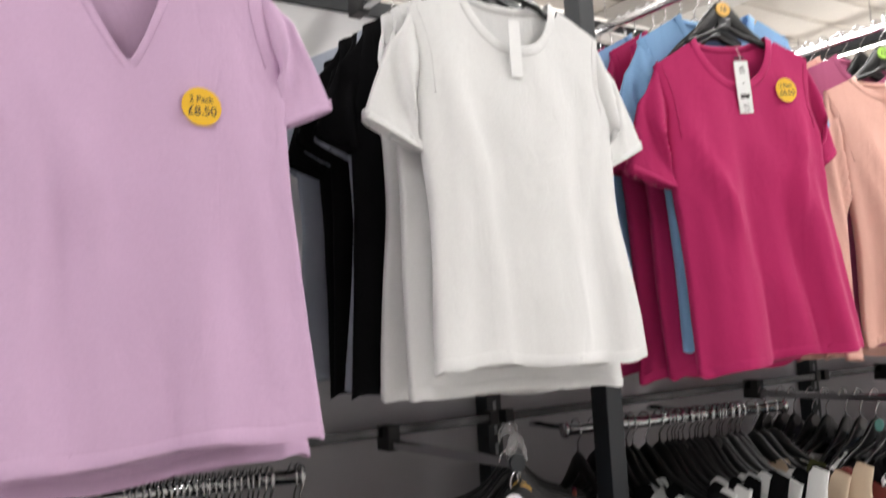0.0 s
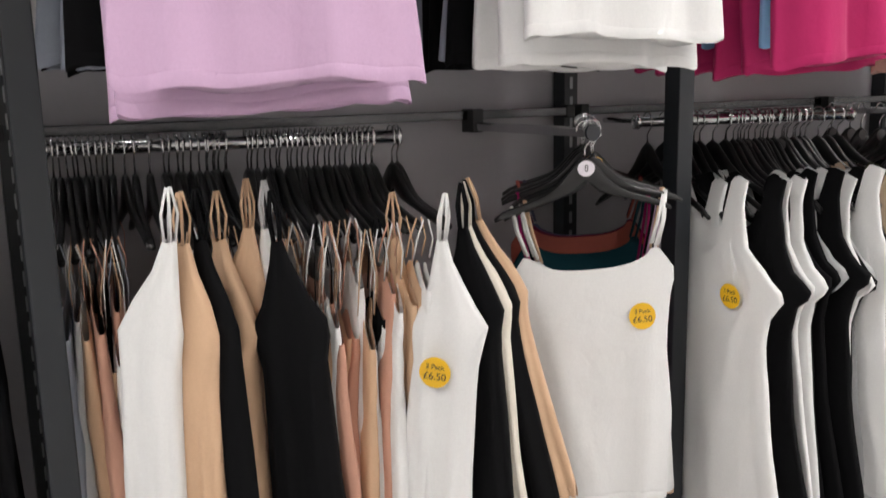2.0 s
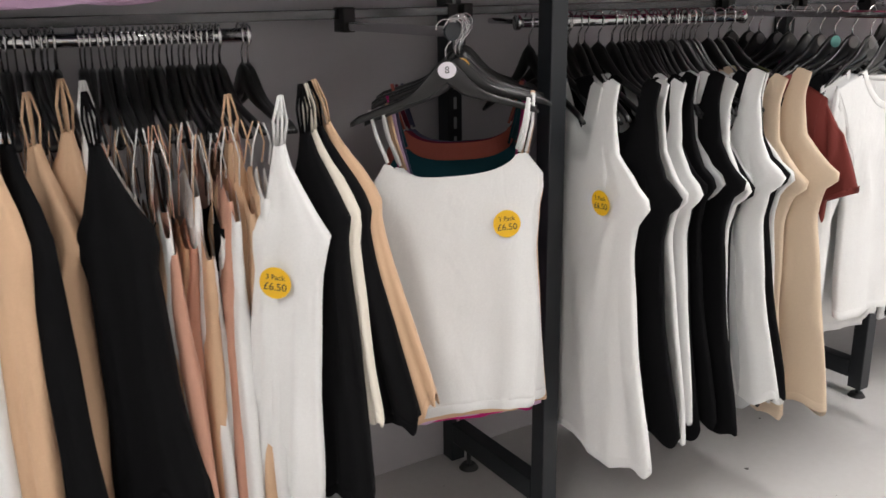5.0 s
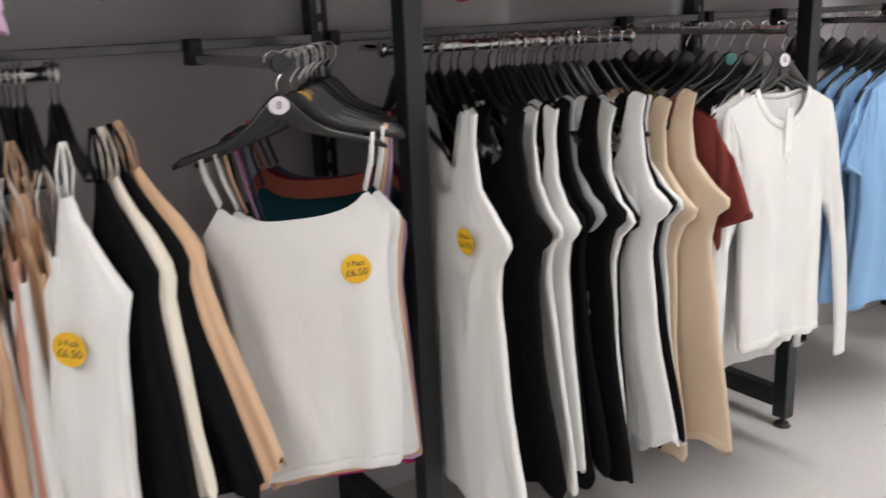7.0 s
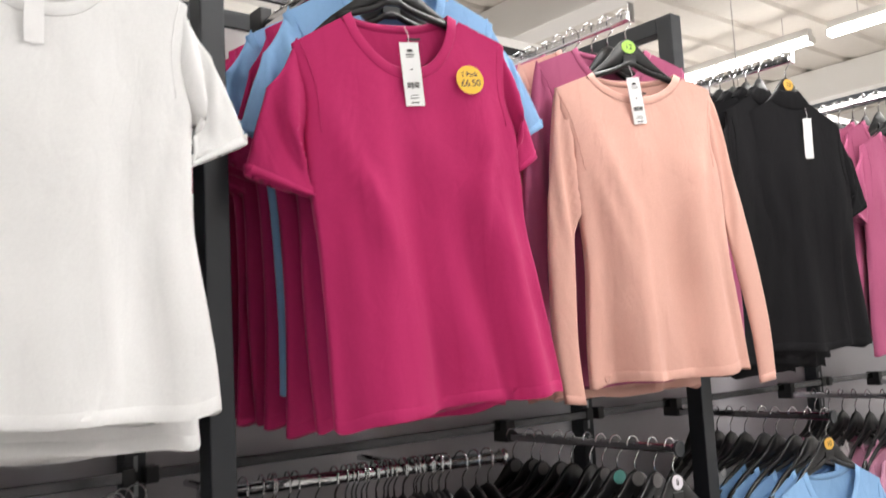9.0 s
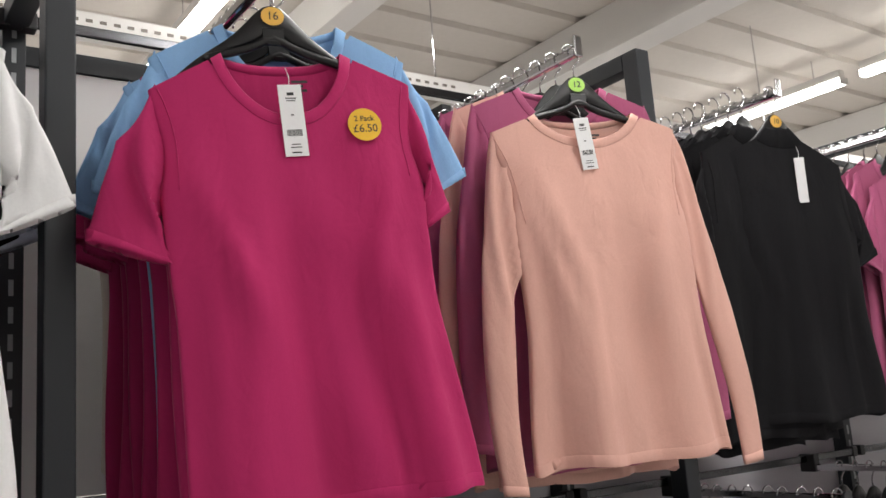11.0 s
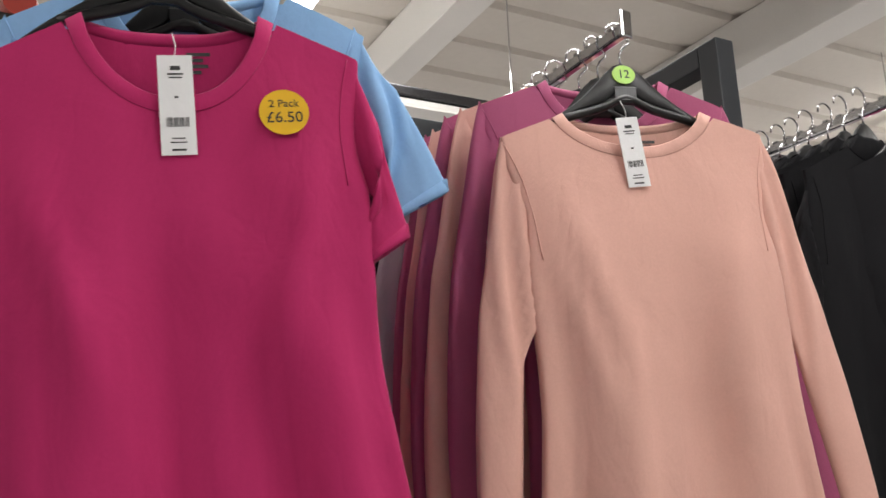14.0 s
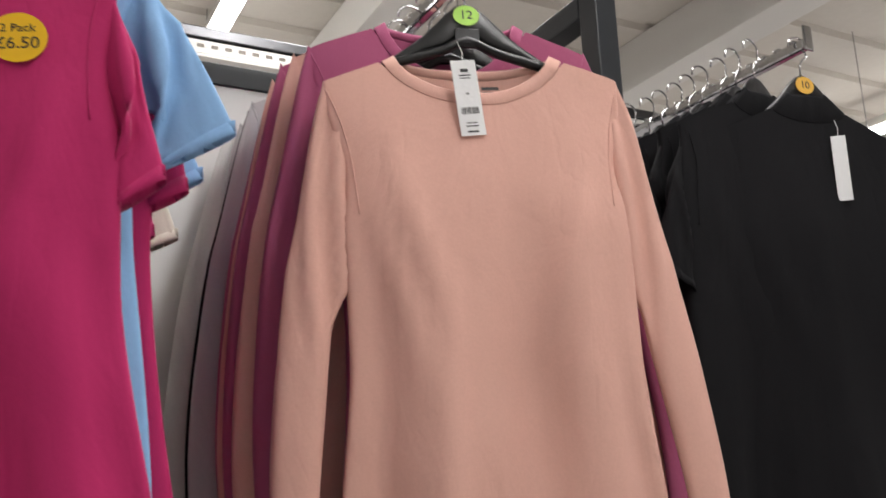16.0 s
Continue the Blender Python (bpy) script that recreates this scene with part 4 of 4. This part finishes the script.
# next rails of the run
RZ0, RZ1 = (-1.12, 1.44), (-0.075, 1.36)
hang_rail(RZ0, RZ1, ZL)
thin_stock(RZ0, RZ1, ZL, [0.02 + 0.04 * k for k in range(25)], ["black", "charcoal", "black", "slate"], lambda k: v(k, -0.95), -94, 8)

# stickers and tags on the front garments


def cloth_point(cut, x, z):
    """The point of a garment's front at that width and height, and its outward normal."""
    best = None
    for i in range(1, 60):
        a = math.pi * i / 60
        top = cut.surface(a, 0.0)
        vv = min(1.0, max(0.0, (top.z - z) / (top.z - cut.hem)))
        p = cut.surface(a, vv)
        if best is None or abs(p.x - x) < best[0]:
            best = (abs(p.x - x), a, vv, p)
    _, a, vv, p = best
    n = (cut.surface(a + 0.05, vv) - cut.surface(a - 0.05, vv)).cross(cut.surface(a, vv + 0.02) - cut.surface(a, vv - 0.02)).normalized()
    return p, (n if n.y < 0 else -n)


def stick(on, x, z, lines=("2 Pack", "£6.50"), r=0.026, off=0.004):
    m, cut = on
    p, n = cloth_point(cut, x, z)
    turn = n.to_track_quat("-Y", "Z").to_matrix().to_4x4()
    return price_sticker(m @ Matrix.Translation(p + n * off) @ turn, lines, r)


def tie(on, x, z, w, h, lines=True, lean=0.0, turn=0.0):
    m, cut = on
    ys = [cloth_point(cut, x + dx, z - h * k)[0].y for k in (0.3, 0.5, 0.7, 0.85, 1.0, 1.1) for dx in (-w / 2, w / 2)]
    return swing_tag(m @ pose(x, min(ys) - 0.007, z, 3, lean, turn), w, h, lines)


stick(ON_PINK, 0.108, -0.262)
tie(ON_PINK, 0.0, -0.198, 0.035, 0.108)
tie(ON_PEACH, -0.018, -0.160, 0.032, 0.102, lean=-4)
tie(ON_CHAR, 0.028, -0.175, 0.022, 0.105, lines=False, turn=-30)
tie(ON_WHITE, -0.01, -0.20, 0.024, 0.10, lines=False)
stick(ON_LILAC, 0.085, -0.415, ("2 Pack", "£8.50"))
stick(ON_CAMI, 0.092, -0.372, ("3 Pack", "£6.50"))
stick(ON_SLIP, 0.010, -0.40, ("3 Pack", "£6.50"), off=0.011)
stick(ON_VEST, 0.10, -0.365, ("3 Pack", "£6.50"), off=0.012)
tie(ON_TOP, 0.0, -0.19, 0.024, 0.10, lines=False)

# above and behind the display: a perforated cable tray with a red sounder
tray = thing("cable_tray", "pale perforated metal cable tray hung from the ceiling", "cable tray", "", pose(0, 3.2, 2.86))
part("channel", box(-4.9, 11.9, -0.05, 0.05, 0.0, 0.012, 0.002), M_BEAM, tray)
for yy in (-0.05, 0.046):
    part("lip", box(-4.9, 11.9, yy, yy + 0.004, 0.0125, 0.075), M_BEAM, tray)
# perforations as raised dark boxes, the shade of the holes put into their colour
for k in range(60):
    part("slot", box(0.4 + k * 0.05, 0.425 + k * 0.05, -0.0515, -0.0502, 0.035, 0.048), M_HOLE_SHADE, tray)
for k in range(7):
    part("rod", tube([(-4.5 + 2.6 * k, 0, 0.011), (-4.5 + 2.6 * k, 0, 0.88)], 0.004, 6), M_CHROME, tray)
bell = thing("alarm_sounder", "red round fire alarm sounder on the cable tray", "alarm", "", pose(1.37, 3.19, 2.94))
bm = bmesh.new()
bmesh.ops.create_cone(bm, cap_ends=True, segments=28, radius1=0.062, radius2=0.050, depth=0.05, matrix=pose(0, -0.02, 0.055, 90, 0, 0))
part("dome", bm, M_RED, bell, smooth=False)
part("base", tube([(0, 0.006, 0.055), (0, 0.03, 0.055)], 0.066, 24), M_TAG, bell)
part("stem", box(-0.012, 0.012, 0.008, 0.03, -0.068, -0.002), M_TAG, bell)

# scuffs and crumbs on the floor
rf = random.Random(5)
bm = bmesh.new()
for k in range(90):
    x, y, r = rf.uniform(0.6, 4.2), rf.uniform(-0.6, 1.6), rf.uniform(0.0012, 0.004)
    if k == 0:
        x, y, r = 1.826, 1.157, 0.006
    ring = [bm.verts.new((x + r * rf.uniform(0.7, 1.3) * math.cos(q * 1.047), y + r * rf.uniform(0.7, 1.3) * math.sin(q * 1.047), 0.0006)) for q in range(6)]
    tip_v = bm.verts.new((x, y, 0.0006 + r * 0.4))
    for q in range(6):
        bm.faces.new((ring[q], ring[(q + 1) % 6], tip_v))
tagged(part("floor_specks", bm, M_SPECK), "dark crumbs and specks scattered on the shop floor", "specks", kind="stuff")

# printed care marks inside the back of the neck
for on, wide in ((ON_PEACH, 0.045), (ON_PINK, 0.05)):
    m, cut = on
    yb = min(cut.surface(math.pi * 1.5, q).y for q in (0.0, 0.02, 0.04)) - 0.003
    mark = thing("neck_print", "small dark printed care marks inside a shirt neck", "print", "neck prints", m)
    for r in range(4):
        w = wide * (0.5, 0.35, 0.45, 0.3)[r]
        part("line", box(0.012, 0.012 + w, yb - 0.0006, yb, cut.top - 0.034 - 0.007 * r, cut.top - 0.030 - 0.007 * r), M_INK, mark)
